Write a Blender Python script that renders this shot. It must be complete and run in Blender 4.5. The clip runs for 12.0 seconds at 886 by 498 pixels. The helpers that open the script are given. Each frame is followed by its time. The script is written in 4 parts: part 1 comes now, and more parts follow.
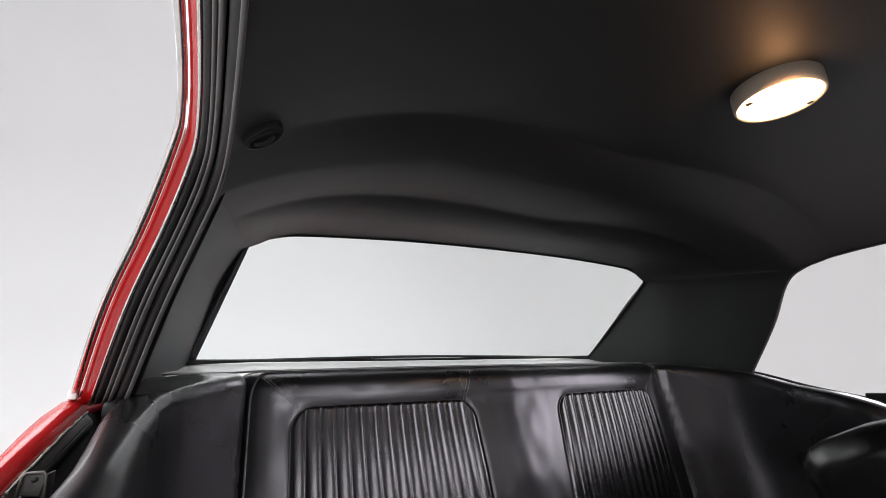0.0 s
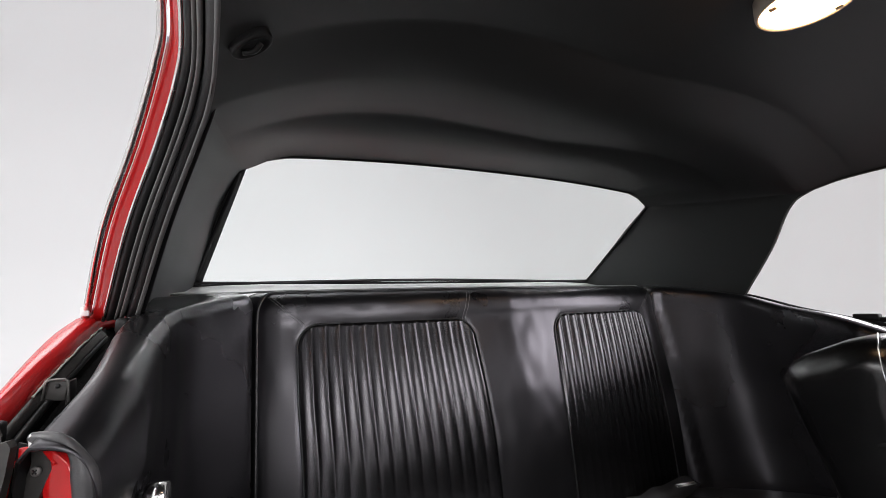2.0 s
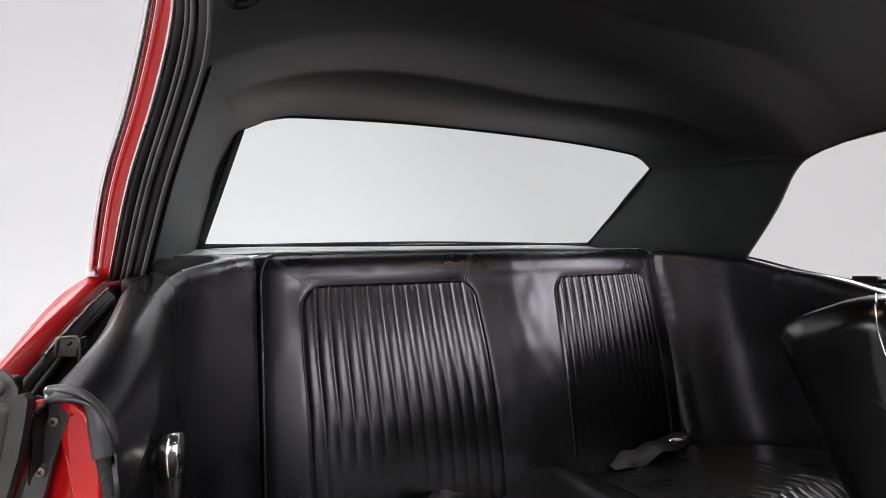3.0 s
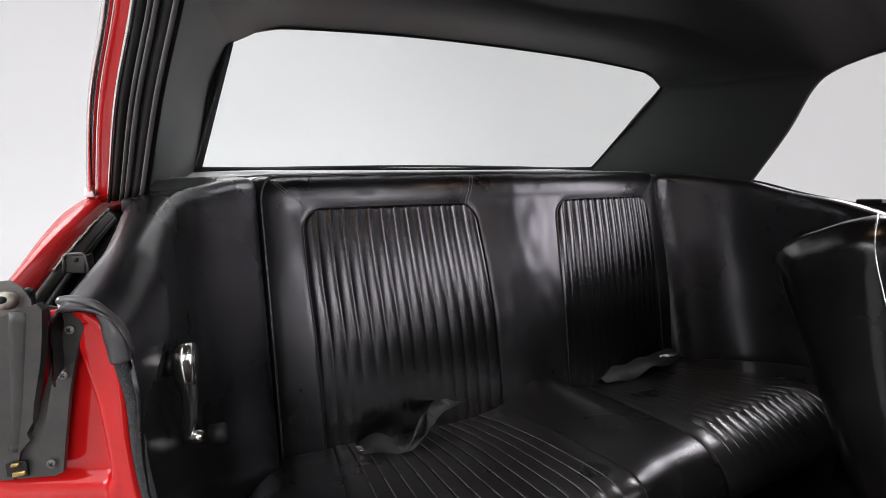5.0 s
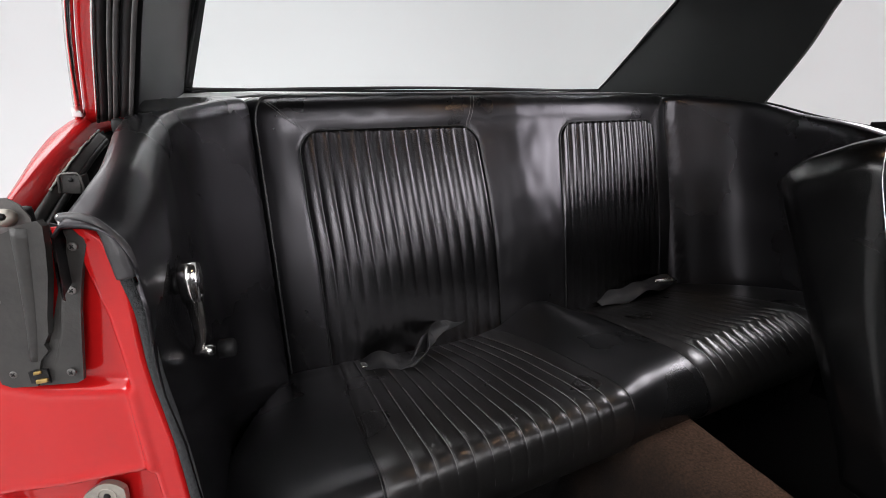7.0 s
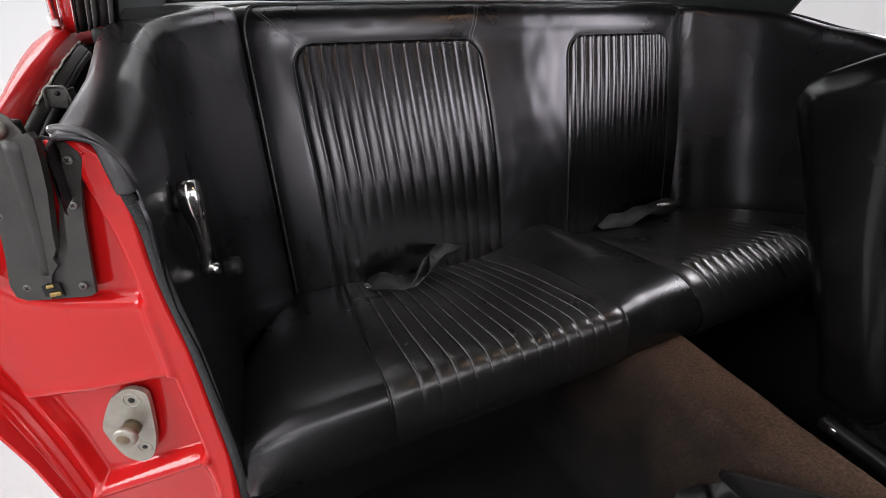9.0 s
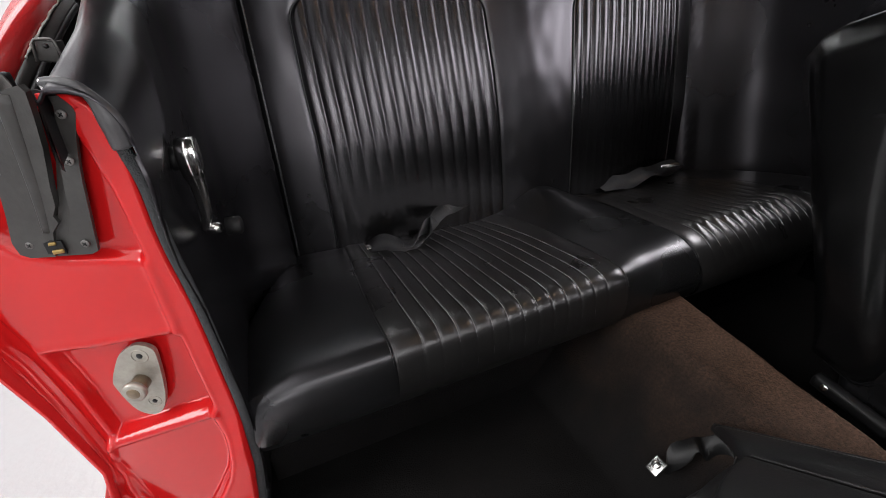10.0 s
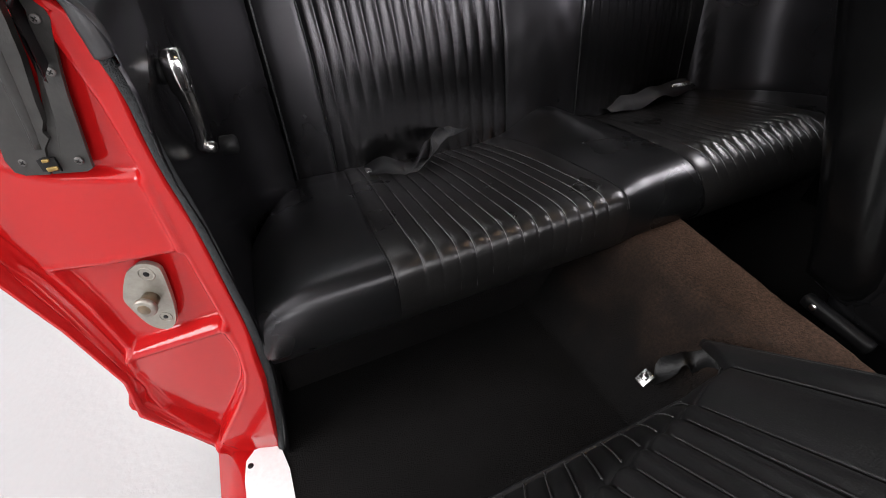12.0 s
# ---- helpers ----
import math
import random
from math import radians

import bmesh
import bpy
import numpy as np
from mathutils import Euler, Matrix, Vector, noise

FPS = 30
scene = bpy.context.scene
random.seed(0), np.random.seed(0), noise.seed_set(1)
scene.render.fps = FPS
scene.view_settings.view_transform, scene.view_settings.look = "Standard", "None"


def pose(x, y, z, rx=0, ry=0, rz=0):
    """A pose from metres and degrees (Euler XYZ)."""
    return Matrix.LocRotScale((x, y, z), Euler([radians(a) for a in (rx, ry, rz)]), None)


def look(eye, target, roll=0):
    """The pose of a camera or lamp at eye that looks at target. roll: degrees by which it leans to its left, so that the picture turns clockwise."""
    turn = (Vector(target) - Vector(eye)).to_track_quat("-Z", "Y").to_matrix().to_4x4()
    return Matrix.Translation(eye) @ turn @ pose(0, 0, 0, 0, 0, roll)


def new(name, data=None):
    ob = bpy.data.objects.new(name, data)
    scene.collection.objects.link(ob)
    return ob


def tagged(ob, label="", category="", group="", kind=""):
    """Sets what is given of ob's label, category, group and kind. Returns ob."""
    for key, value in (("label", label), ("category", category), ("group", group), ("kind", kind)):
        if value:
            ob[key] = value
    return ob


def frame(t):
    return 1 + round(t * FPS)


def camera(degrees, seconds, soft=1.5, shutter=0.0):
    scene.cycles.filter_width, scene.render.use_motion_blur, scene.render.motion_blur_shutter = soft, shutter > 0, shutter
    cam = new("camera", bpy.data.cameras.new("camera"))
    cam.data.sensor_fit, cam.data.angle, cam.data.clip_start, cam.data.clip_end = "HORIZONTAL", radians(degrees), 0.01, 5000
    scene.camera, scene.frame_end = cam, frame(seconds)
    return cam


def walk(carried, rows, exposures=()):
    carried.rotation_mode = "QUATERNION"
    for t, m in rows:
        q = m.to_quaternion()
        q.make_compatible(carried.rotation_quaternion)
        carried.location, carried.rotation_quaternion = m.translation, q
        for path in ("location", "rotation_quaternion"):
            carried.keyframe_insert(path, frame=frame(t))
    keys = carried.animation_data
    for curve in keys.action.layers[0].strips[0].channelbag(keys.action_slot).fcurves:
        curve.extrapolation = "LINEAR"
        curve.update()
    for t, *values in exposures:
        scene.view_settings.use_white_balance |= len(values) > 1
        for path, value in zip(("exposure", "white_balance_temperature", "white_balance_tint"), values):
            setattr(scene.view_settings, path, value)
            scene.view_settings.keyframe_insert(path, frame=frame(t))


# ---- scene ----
cam = camera(89.19, 12.0, soft=0.6)
ROWS = [
    (0.0, -0.6239, 0.0004, 0.9897, -26.036, 16.446, -2.062),
    (0.5, -0.6221, 0.0016, 0.9871, -25.910, 14.177, -2.010),
    (1.0, -0.6207, 0.0024, 0.9846, -25.768, 11.903, -1.996),
    (1.5, -0.6194, 0.0036, 0.9820, -25.608, 9.608, -1.964),
    (2.0, -0.6193, 0.0041, 0.9796, -25.503, 7.300, -1.904),
    (2.5, -0.6198, 0.0045, 0.9777, -25.372, 5.024, -1.860),
    (3.0, -0.6205, 0.0049, 0.9751, -25.187, 2.732, -1.832),
    (5.0, -0.6189, 0.0059, 0.9636, -24.703, -6.446, -1.823),
    (5.5, -0.6183, 0.0057, 0.9610, -24.575, -8.671, -1.853),
    (6.0, -0.6180, 0.0053, 0.9584, -24.487, -10.939, -1.860),
    (6.5, -0.6179, 0.0054, 0.9553, -24.379, -13.196, -1.873),
    (7.0, -0.6180, 0.0054, 0.9529, -24.304, -15.363, -1.878),
    (9.0, -0.6211, 0.0043, 0.9417, -23.917, -24.478, -2.032),
    (9.5, -0.6217, 0.0038, 0.9387, -23.772, -26.742, -2.097),
    (10.0, -0.6223, 0.0029, 0.9353, -23.583, -28.971, -2.184),
    (10.5, -0.6226, 0.0012, 0.9329, -23.438, -31.183, -2.291),
    (11.0, -0.6228, -0.0007, 0.9305, -23.277, -33.423, -2.395),
    (11.5, -0.6230, -0.0016, 0.9281, -23.067, -35.695, -2.498),
    (12.0, -0.6226, -0.0024, 0.9264, -22.884, -38.029, -2.613),
]
walk(cam, [(t, pose(x, y, z, 90 + pitch, 0, yaw) @ pose(0, 0, 0, 0, 0, roll)) for t, x, y, z, yaw, pitch, roll in ROWS],
     exposures=((0.0, 0.0), (12.0, 0.0)))

# ---- light: a bright white studio, softboxes added out of view, the lit dome lamp ----
world = bpy.data.worlds.new("studio_air")
scene.world = world
world.use_nodes = True
world.node_tree.nodes["Background"].inputs[0].default_value = (0.9, 0.95, 1.0, 1)
world.node_tree.nodes["Background"].inputs[1].default_value = 0.05


def softbox(x, y, z, sx, sy, watts, target=None, tint=(1.0, 0.99, 0.995)):
    lamp = bpy.data.lights.new("softbox_light", "AREA")
    lamp.shape, lamp.size, lamp.size_y, lamp.energy = "RECTANGLE", sx, sy, watts
    lamp.color = tint
    ob = new("softbox_light", lamp)
    ob.matrix_world = look((x, y, z), target or (x, y + 0.001, 0))
    return ob


softbox(-2.6, -0.2, 4.7, 5.2, 6.5, 180)
softbox(-1.4, 5.8, 5.1, 4.6, 3.0, 120, (-0.6, 0.8, 0.9))
softbox(-4.4, -0.1, 3.0, 2.6, 1.6, 150, (0.2, 0.4, 0.5))
softbox(-0.7, -5.4, 1.75, 2.8, 1.0, 105, (-0.2, 0.9, 0.9))
softbox(-0.2, -4.3, 3.6, 3.4, 0.9, 75, (0.0, 0.6, 0.5))
softbox(3.9, 0.5, 3.3, 2.4, 2.2, 260, (-0.2, 0.7, 0.6), (0.99, 0.96, 1.0))
softbox(4.4, -2.2, 1.9, 3.0, 1.8, 135, (0.0, 0.9, 0.9), (0.98, 0.94, 1.0))


bulb = bpy.data.lights.new("dome_bulb_leak", "POINT")
bulb.energy, bulb.color, bulb.shadow_soft_size = 0.36, (1.0, 0.49, 0.21), 0.016
new("dome_bulb_leak", bulb).location = (-0.012, 0.245, 1.318)


# ---- materials ----
def material(name, color, rough=0.5, metal=0.0, vary=0.15, grain=300.0, bump=0.1, blotch=6.0, spec=0.5, rough_vary=0.08, sheen_tint=(1, 1, 1)):
    """A surface with colour and gloss variation at two scales and a fine relief."""
    mat = bpy.data.materials.new(name)
    mat.use_nodes = True
    nodes, links = mat.node_tree.nodes, mat.node_tree.links
    bsdf = nodes["Principled BSDF"]
    where = nodes.new("ShaderNodeNewGeometry")
    big, small = nodes.new("ShaderNodeTexNoise"), nodes.new("ShaderNodeTexNoise")
    big.inputs["Scale"].default_value, small.inputs["Scale"].default_value = blotch, grain
    big.inputs["Detail"].default_value, small.inputs["Detail"].default_value = 5, 3
    for n in (big, small):
        links.new(where.outputs["Position"], n.inputs["Vector"])
    both = nodes.new("ShaderNodeMath")
    both.operation = "MULTIPLY_ADD"
    links.new(big.outputs["Fac"], both.inputs[0])
    both.inputs[1].default_value = 0.7
    half = nodes.new("ShaderNodeMath")
    half.operation = "MULTIPLY"
    half.inputs[1].default_value = 0.3
    links.new(small.outputs["Fac"], half.inputs[0])
    links.new(half.outputs[0], both.inputs[2])
    ramp = nodes.new("ShaderNodeMapRange")
    ramp.inputs["From Min"].default_value, ramp.inputs["From Max"].default_value = 0.25, 0.75
    ramp.inputs["To Min"].default_value, ramp.inputs["To Max"].default_value = 1 - vary, 1 + vary
    links.new(both.outputs[0], ramp.inputs["Value"])
    tint = nodes.new("ShaderNodeVectorMath")
    tint.operation = "SCALE"
    tint.inputs[0].default_value = color
    links.new(ramp.outputs[0], tint.inputs["Scale"])
    links.new(tint.outputs[0], bsdf.inputs["Base Color"])
    gloss = nodes.new("ShaderNodeMapRange")
    gloss.inputs["From Min"].default_value, gloss.inputs["From Max"].default_value = 0.25, 0.75
    gloss.inputs["To Min"].default_value, gloss.inputs["To Max"].default_value = max(0.02, rough - rough_vary), rough + rough_vary
    links.new(big.outputs["Fac"], gloss.inputs["Value"])
    links.new(gloss.outputs[0], bsdf.inputs["Roughness"])
    bsdf.inputs["Metallic"].default_value = metal
    bsdf.inputs["Specular IOR Level"].default_value = spec
    bsdf.inputs["Specular Tint"].default_value = (*sheen_tint, 1)
    if bump:
        relief = nodes.new("ShaderNodeBump")
        relief.inputs["Strength"].default_value = bump
        relief.inputs["Distance"].default_value = 0.002
        links.new(small.outputs["Fac"], relief.inputs["Height"])
        links.new(relief.outputs[0], bsdf.inputs["Normal"])
    return mat


def glowing(name, color, strength):
    mat = bpy.data.materials.new(name)
    mat.use_nodes = True
    bsdf = mat.node_tree.nodes["Principled BSDF"]
    bsdf.inputs["Base Color"].default_value = (*color, 1)
    bsdf.inputs["Emission Color"].default_value = (*color, 1)
    bsdf.inputs["Emission Strength"].default_value = strength
    return mat


def clear_glass(name):
    mat = bpy.data.materials.new(name)
    mat.use_nodes = True
    bsdf = mat.node_tree.nodes["Principled BSDF"]
    bsdf.inputs["Base Color"].default_value = (0.95, 0.98, 0.97, 1)
    bsdf.inputs["Transmission Weight"].default_value = 1
    bsdf.inputs["Roughness"].default_value = 0.0
    bsdf.inputs["IOR"].default_value = 1.05
    return mat


VINYL = material("black_vinyl", (0.0052, 0.0053, 0.0057), 0.31, grain=520, bump=0.07, blotch=7, rough_vary=0.07, spec=0.68, sheen_tint=(1.0, 0.96, 1.04))
PLEAT = material("pleated_vinyl", (0.0052, 0.0053, 0.0056), 0.21, grain=440, bump=0.13, blotch=14, rough_vary=0.04, spec=0.65, sheen_tint=(1.0, 0.96, 1.03))
PANEL = material("moulded_panel_vinyl", (0.0042, 0.0042, 0.0047), 0.27, grain=500, bump=0.05, blotch=3, rough_vary=0.03, spec=0.55, sheen_tint=(1.0, 0.96, 1.04))
# Stitching thread; along the cushion seams its pale tone paints the ridges' glint.
SEAM = material("ridge_glint_thread", (0.13, 0.13, 0.132), 0.28, grain=900, bump=0.2, spec=0.9)
# Brighter copy of the black vinyl: light on the tipped seat put into colour.
LITMATTE = material("lit_matte_vinyl", (0.0078, 0.0078, 0.0082), 0.42, grain=600, bump=0.15, blotch=9, rough_vary=0.06)
# Pale seam tone: the lit edges of the pleats, put into colour.
LITSEAM = material("edge_lit_seam", (0.042, 0.042, 0.043), 0.6, grain=900, bump=0.3)
SEATV = material("worn_seat_vinyl", (0.0060, 0.0062, 0.0065), 0.305, grain=500, bump=0.06, blotch=6, rough_vary=0.08, spec=0.52, sheen_tint=(1.0, 0.97, 1.03))
# Worn, brownish; also paler than the cushion, with light put into the tone.
SEATP = material("lit_worn_pleated_vinyl", (0.0085, 0.0082, 0.0080), 0.32, grain=460, bump=0.08, blotch=11, rough_vary=0.08, spec=0.80, vary=0.35, sheen_tint=(1.0, 0.98, 1.0))
PIPING = material("vinyl_piping", (0.014, 0.014, 0.015), 0.34, grain=600, bump=0.1)
LINER = material("headliner_cloth", (0.0195, 0.0207, 0.0210), 0.55, grain=700, bump=0.12, blotch=2.5, rough_vary=0.05, spec=0.30)
SHELF = material("shelf_board", (0.20, 0.203, 0.203), 0.6, grain=600, bump=0.3)
RED = material("red_paint", (0.47, 0.0098, 0.0105), 0.08, grain=120, bump=0.004, blotch=8, spec=0.48, vary=0.07, rough_vary=0.05)
# Same red paint, paler and rougher: the shoulder's bright sheen put into it.
SHEENRED = material("sheen_red_paint", (0.49, 0.013, 0.014), 0.24, grain=160, bump=0.01, blotch=8, spec=0.62, vary=0.07, rough_vary=0.08)
CHROME = material("chrome", (0.78, 0.77, 0.75), 0.24, metal=1.0, grain=200, bump=0.03, vary=0.08)
STEEL = material("zinc_steel", (0.33, 0.31, 0.27), 0.42, metal=0.6, grain=250, bump=0.12, vary=0.28, blotch=60)
WORN = material("worn_brown_steel", (0.20, 0.15, 0.10), 0.35, metal=0.7, grain=300, bump=0.15, vary=0.4, blotch=90)
DULL = material("dull_grey_metal", (0.12, 0.115, 0.11), 0.5, metal=0.5, grain=250, bump=0.2, vary=0.3)
BRASS = material("brass_fitting", (0.36, 0.25, 0.09), 0.35, metal=0.9, grain=250, bump=0.1)
RUBBER = material("black_rubber", (0.008, 0.008, 0.0085), 0.5, grain=400, bump=0.15, spec=0.25)
SEALG = material("grey_seal_lip", (0.085, 0.083, 0.082), 0.5, grain=300, bump=0.15, vary=0.25, blotch=30)
SEALW = material("weathered_pale_sealer", (0.36, 0.35, 0.31), 0.6, grain=260, bump=0.4, vary=0.5, blotch=70)
GREYRUB = material("dusty_grey_rubber", (0.026, 0.0245, 0.0228), 0.52, grain=180, bump=0.16, vary=0.5, blotch=34)
CAPG = material("grey_sleeve_vinyl", (0.040, 0.039, 0.041), 0.42, grain=400, bump=0.12, vary=0.25, blotch=30)
# Darker copy of the black vinyl: shade on the upright seat put into colour.
SHADEV = material("shaded_side_vinyl", (0.0026, 0.0026, 0.0028), 0.24, grain=520, bump=0.06, blotch=5, rough_vary=0.05, spec=0.40)
FUZZ = material("windlace_cloth", (0.042, 0.044, 0.046), 0.9, grain=700, bump=1.0, vary=0.5, blotch=250, spec=0.2)
BLACKC = material("black_carpet", (0.0085, 0.0078, 0.0078), 0.95, grain=420, bump=1.0, vary=0.5, blotch=9, spec=0.1)
CARPET = material("tunnel_carpet", (0.0075, 0.0070, 0.0070), 0.95, grain=420, bump=1.0, vary=0.5, blotch=9, spec=0.1)


def brown_carpet(mat):
    """The carpet turns brown along the tunnel, with an uneven edge."""
    nodes, links = mat.node_tree.nodes, mat.node_tree.links
    bsdf = nodes["Principled BSDF"]
    old = bsdf.inputs["Base Color"].links[0].from_socket
    where = nodes.new("ShaderNodeNewGeometry")
    xyz = nodes.new("ShaderNodeSeparateXYZ")
    links.new(where.outputs["Position"], xyz.inputs[0])
    wob = nodes.new("ShaderNodeTexNoise")
    wob.inputs["Scale"].default_value, wob.inputs["Detail"].default_value = 14, 6
    links.new(where.outputs["Position"], wob.inputs["Vector"])
    add = nodes.new("ShaderNodeMath")
    add.operation = "MULTIPLY_ADD"
    links.new(wob.outputs["Fac"], add.inputs[0])
    add.inputs[1].default_value = 0.17
    links.new(xyz.outputs["X"], add.inputs[2])
    fac = nodes.new("ShaderNodeMapRange")
    fac.interpolation_type = "SMOOTHSTEP"
    fac.inputs["From Min"].default_value, fac.inputs["From Max"].default_value = -0.085, 0.165
    links.new(add.outputs[0], fac.inputs["Value"])
    fine = nodes.new("ShaderNodeTexNoise")
    fine.inputs["Scale"].default_value, fine.inputs["Detail"].default_value = 240, 4
    links.new(where.outputs["Position"], fine.inputs["Vector"])
    ramp = nodes.new("ShaderNodeValToRGB")
    ramp.color_ramp.elements[0].position, ramp.color_ramp.elements[0].color = 0.3, (0.040, 0.026, 0.019, 1)
    ramp.color_ramp.elements[1].position, ramp.color_ramp.elements[1].color = 0.7, (0.112, 0.064, 0.044, 1)
    links.new(fine.outputs["Fac"], ramp.inputs[0])
    mix = nodes.new("ShaderNodeMix")
    mix.data_type = "RGBA"
    # Beyond the tunnel's far ridge the brown goes back to black.
    far = nodes.new("ShaderNodeMapRange")
    far.interpolation_type = "SMOOTHSTEP"
    far.inputs["From Min"].default_value, far.inputs["From Max"].default_value = 0.195, 0.145
    links.new(add.outputs[0], far.inputs["Value"])
    both = nodes.new("ShaderNodeMath")
    both.operation = "MULTIPLY"
    links.new(fac.outputs[0], both.inputs[0])
    links.new(far.outputs[0], both.inputs[1])
    links.new(both.outputs[0], mix.inputs[0])
    links.new(old, mix.inputs[6])
    links.new(ramp.outputs[0], mix.inputs[7])
    links.new(mix.outputs[2], bsdf.inputs["Base Color"])


brown_carpet(CARPET)
WEB = material("belt_webbing", (0.036, 0.036, 0.039), 0.55, grain=800, bump=0.4)
DARKWEB = material("black_belt_webbing", (0.010, 0.010, 0.0105), 0.5, grain=800, bump=0.4)
# Metal off and near white: the plate's studio reflection is put into colour.
SCUFF = material("scuff_plate_aluminium", (0.90, 0.90, 0.90), 0.30, metal=0.0, grain=150, bump=0.05)
WHITEP = material("white_studio_paint", (0.755, 0.76, 0.76), 0.7, grain=60, bump=0.02, vary=0.02, blotch=0.8)
FLOORP = material("white_studio_floor", (0.435, 0.44, 0.445), 0.15, grain=60, bump=0.45, vary=0.05, blotch=1.5)
LAMPW = material("ivory_plastic", (0.42, 0.35, 0.28), 0.4, grain=200, bump=0.02)
LENS = glowing("lit_lamp_lens", (1.0, 0.66, 0.36), 16.0)
GLASS = clear_glass("window_glass")


# ---- helpers ----
def part(name, bm, mat, parent=None, label="", smooth=True):
    """Links a bmesh as one mesh object, under parent where there is one."""
    me = bpy.data.meshes.new(name)
    if smooth:
        for f in bm.faces:
            f.smooth = True
    bm.to_mesh(me)
    bm.free()
    me.materials.append(mat)
    ob = new(name, me)
    if parent is not None:
        ob.parent = parent
    if label:
        tagged(ob, label)
    return ob


def thing(name, label, category, group="", kind="", at=(0, 0, 0)):
    ob = new(name)
    ob.empty_display_size = 0.05
    ob.location = at
    bpy.context.view_layer.update()
    return tagged(ob, label, category, group, kind)


def under(ob, parent):
    """Puts ob under parent without moving it."""
    ob.parent = parent
    ob.matrix_parent_inverse = Matrix.Translation(-Vector(parent.location)) if parent.type == "EMPTY" else Matrix.Identity(4)
    return ob


def loft(rows, close_u=False, close_v=False, caps=False):
    """A sheet through rows of points."""
    bm = bmesh.new()
    grid = [[bm.verts.new(p) for p in row] for row in rows]
    nv, nu = len(grid), len(grid[0])
    for j in range(nv if close_v else nv - 1):
        for i in range(nu if close_u else nu - 1):
            a, b, c, d = grid[j][i], grid[j][(i + 1) % nu], grid[(j + 1) % nv][(i + 1) % nu], grid[(j + 1) % nv][i]
            bm.faces.new((a, b, c, d))
    if caps:
        bm.faces.new(list(reversed(grid[0])))
        bm.faces.new(grid[-1])
    bmesh.ops.recalc_face_normals(bm, faces=bm.faces)
    return bm


def spline(pts, n):
    """n points along a smooth curve through pts."""
    p = np.array(pts, float)
    d = np.r_[0, np.cumsum(np.linalg.norm(np.diff(p, axis=0), axis=1))]
    p_ext = np.vstack([2 * p[0] - p[1], p, 2 * p[-1] - p[-2]])
    out = []
    for s in np.linspace(0, d[-1], n):
        k = min(max(int(np.searchsorted(d, s, "right")) - 1, 0), len(p) - 2)
        u = (s - d[k]) / max(d[k + 1] - d[k], 1e-9)
        a, b, c, e = p_ext[k], p_ext[k + 1], p_ext[k + 2], p_ext[k + 3]
        out.append(0.5 * (2 * b + (c - a) * u + (2 * a - 5 * b + 4 * c - e) * u * u + (3 * b - a - 3 * c + e) * u ** 3))
    return out


def tube(pts, r, sides=8, flat=1.0, taper=None):
    """A rod along pts."""
    rows = []
    pts = [Vector(p) for p in pts]
    side = None
    for i, p in enumerate(pts):
        d = (pts[min(i + 1, len(pts) - 1)] - pts[max(i - 1, 0)]).normalized()
        ref = side if side is not None else (Vector((0, 0, 1)) if abs(d.z) < 0.9 else Vector((1, 0, 0)))
        u = (ref - d * ref.dot(d)).normalized()
        w = d.cross(u)
        side = u
        k = r * (taper[i] if taper else 1)
        rows.append([p + u * math.cos(a) * k + w * math.sin(a) * k * flat for a in [2 * math.pi * j / sides for j in range(sides)]])
    return loft(rows, close_u=True, caps=True)


def block(center, size, bevel=0.004, turn=None, segments=2):
    bm = bmesh.new()
    bmesh.ops.create_cube(bm, size=1)
    bmesh.ops.scale(bm, vec=size, verts=bm.verts)
    if bevel:
        bmesh.ops.bevel(bm, geom=list(bm.edges), offset=bevel, segments=segments, affect="EDGES", profile=0.6)
    m = Matrix.Translation(center) @ (turn or Matrix.Identity(4))
    bmesh.ops.transform(bm, matrix=m, verts=bm.verts)
    return bm


def disc(center, axis, r, depth, bevel=0.001, sides=20):
    """A short round bar from center along axis."""
    bm = bmesh.new()
    prof = [(0, 0), (r, 0), (r, depth - bevel), (r - bevel, depth), (0, depth)]
    q = Vector(axis).to_track_quat("Z", "Y").to_matrix()
    rows = [[Vector(center) + q @ Vector((rr * math.cos(a), rr * math.sin(a), h)) for a in [2 * math.pi * j / sides for j in range(sides)]] for rr, h in prof[1:4]]
    bm.free()
    return loft(rows, close_u=True, caps=True)


def sheet(pts_uv, place, depth):
    """A flat plate with the outline pts_uv (u, v), laid out by place(u, v, w), depth thick."""
    bm = bmesh.new()
    a = [bm.verts.new(place(u, v, 0)) for u, v in pts_uv]
    b = [bm.verts.new(place(u, v, depth)) for u, v in pts_uv]
    bm.faces.new(a)
    bm.faces.new(list(reversed(b)))
    n = len(a)
    for i in range(n):
        bm.faces.new((a[i], b[i], b[(i + 1) % n], a[(i + 1) % n]))
    bmesh.ops.recalc_face_normals(bm, faces=bm.faces)
    return bm


def thicken(ob, depth, offset=-1.0):
    mod = ob.modifiers.new("thickness", "SOLIDIFY")
    mod.thickness, mod.offset = depth, offset
    return ob


def rounded(outline, n=48):
    """A smooth closed outline through the points (u, v)."""
    return [tuple(p[:2]) for p in spline([(*q, 0) for q in (outline[-1], *outline, outline[0], outline[1])], n + 2 * n // len(outline))][n // len(outline):-(n // len(outline)) or None][:-1]


SLOT = 0.52


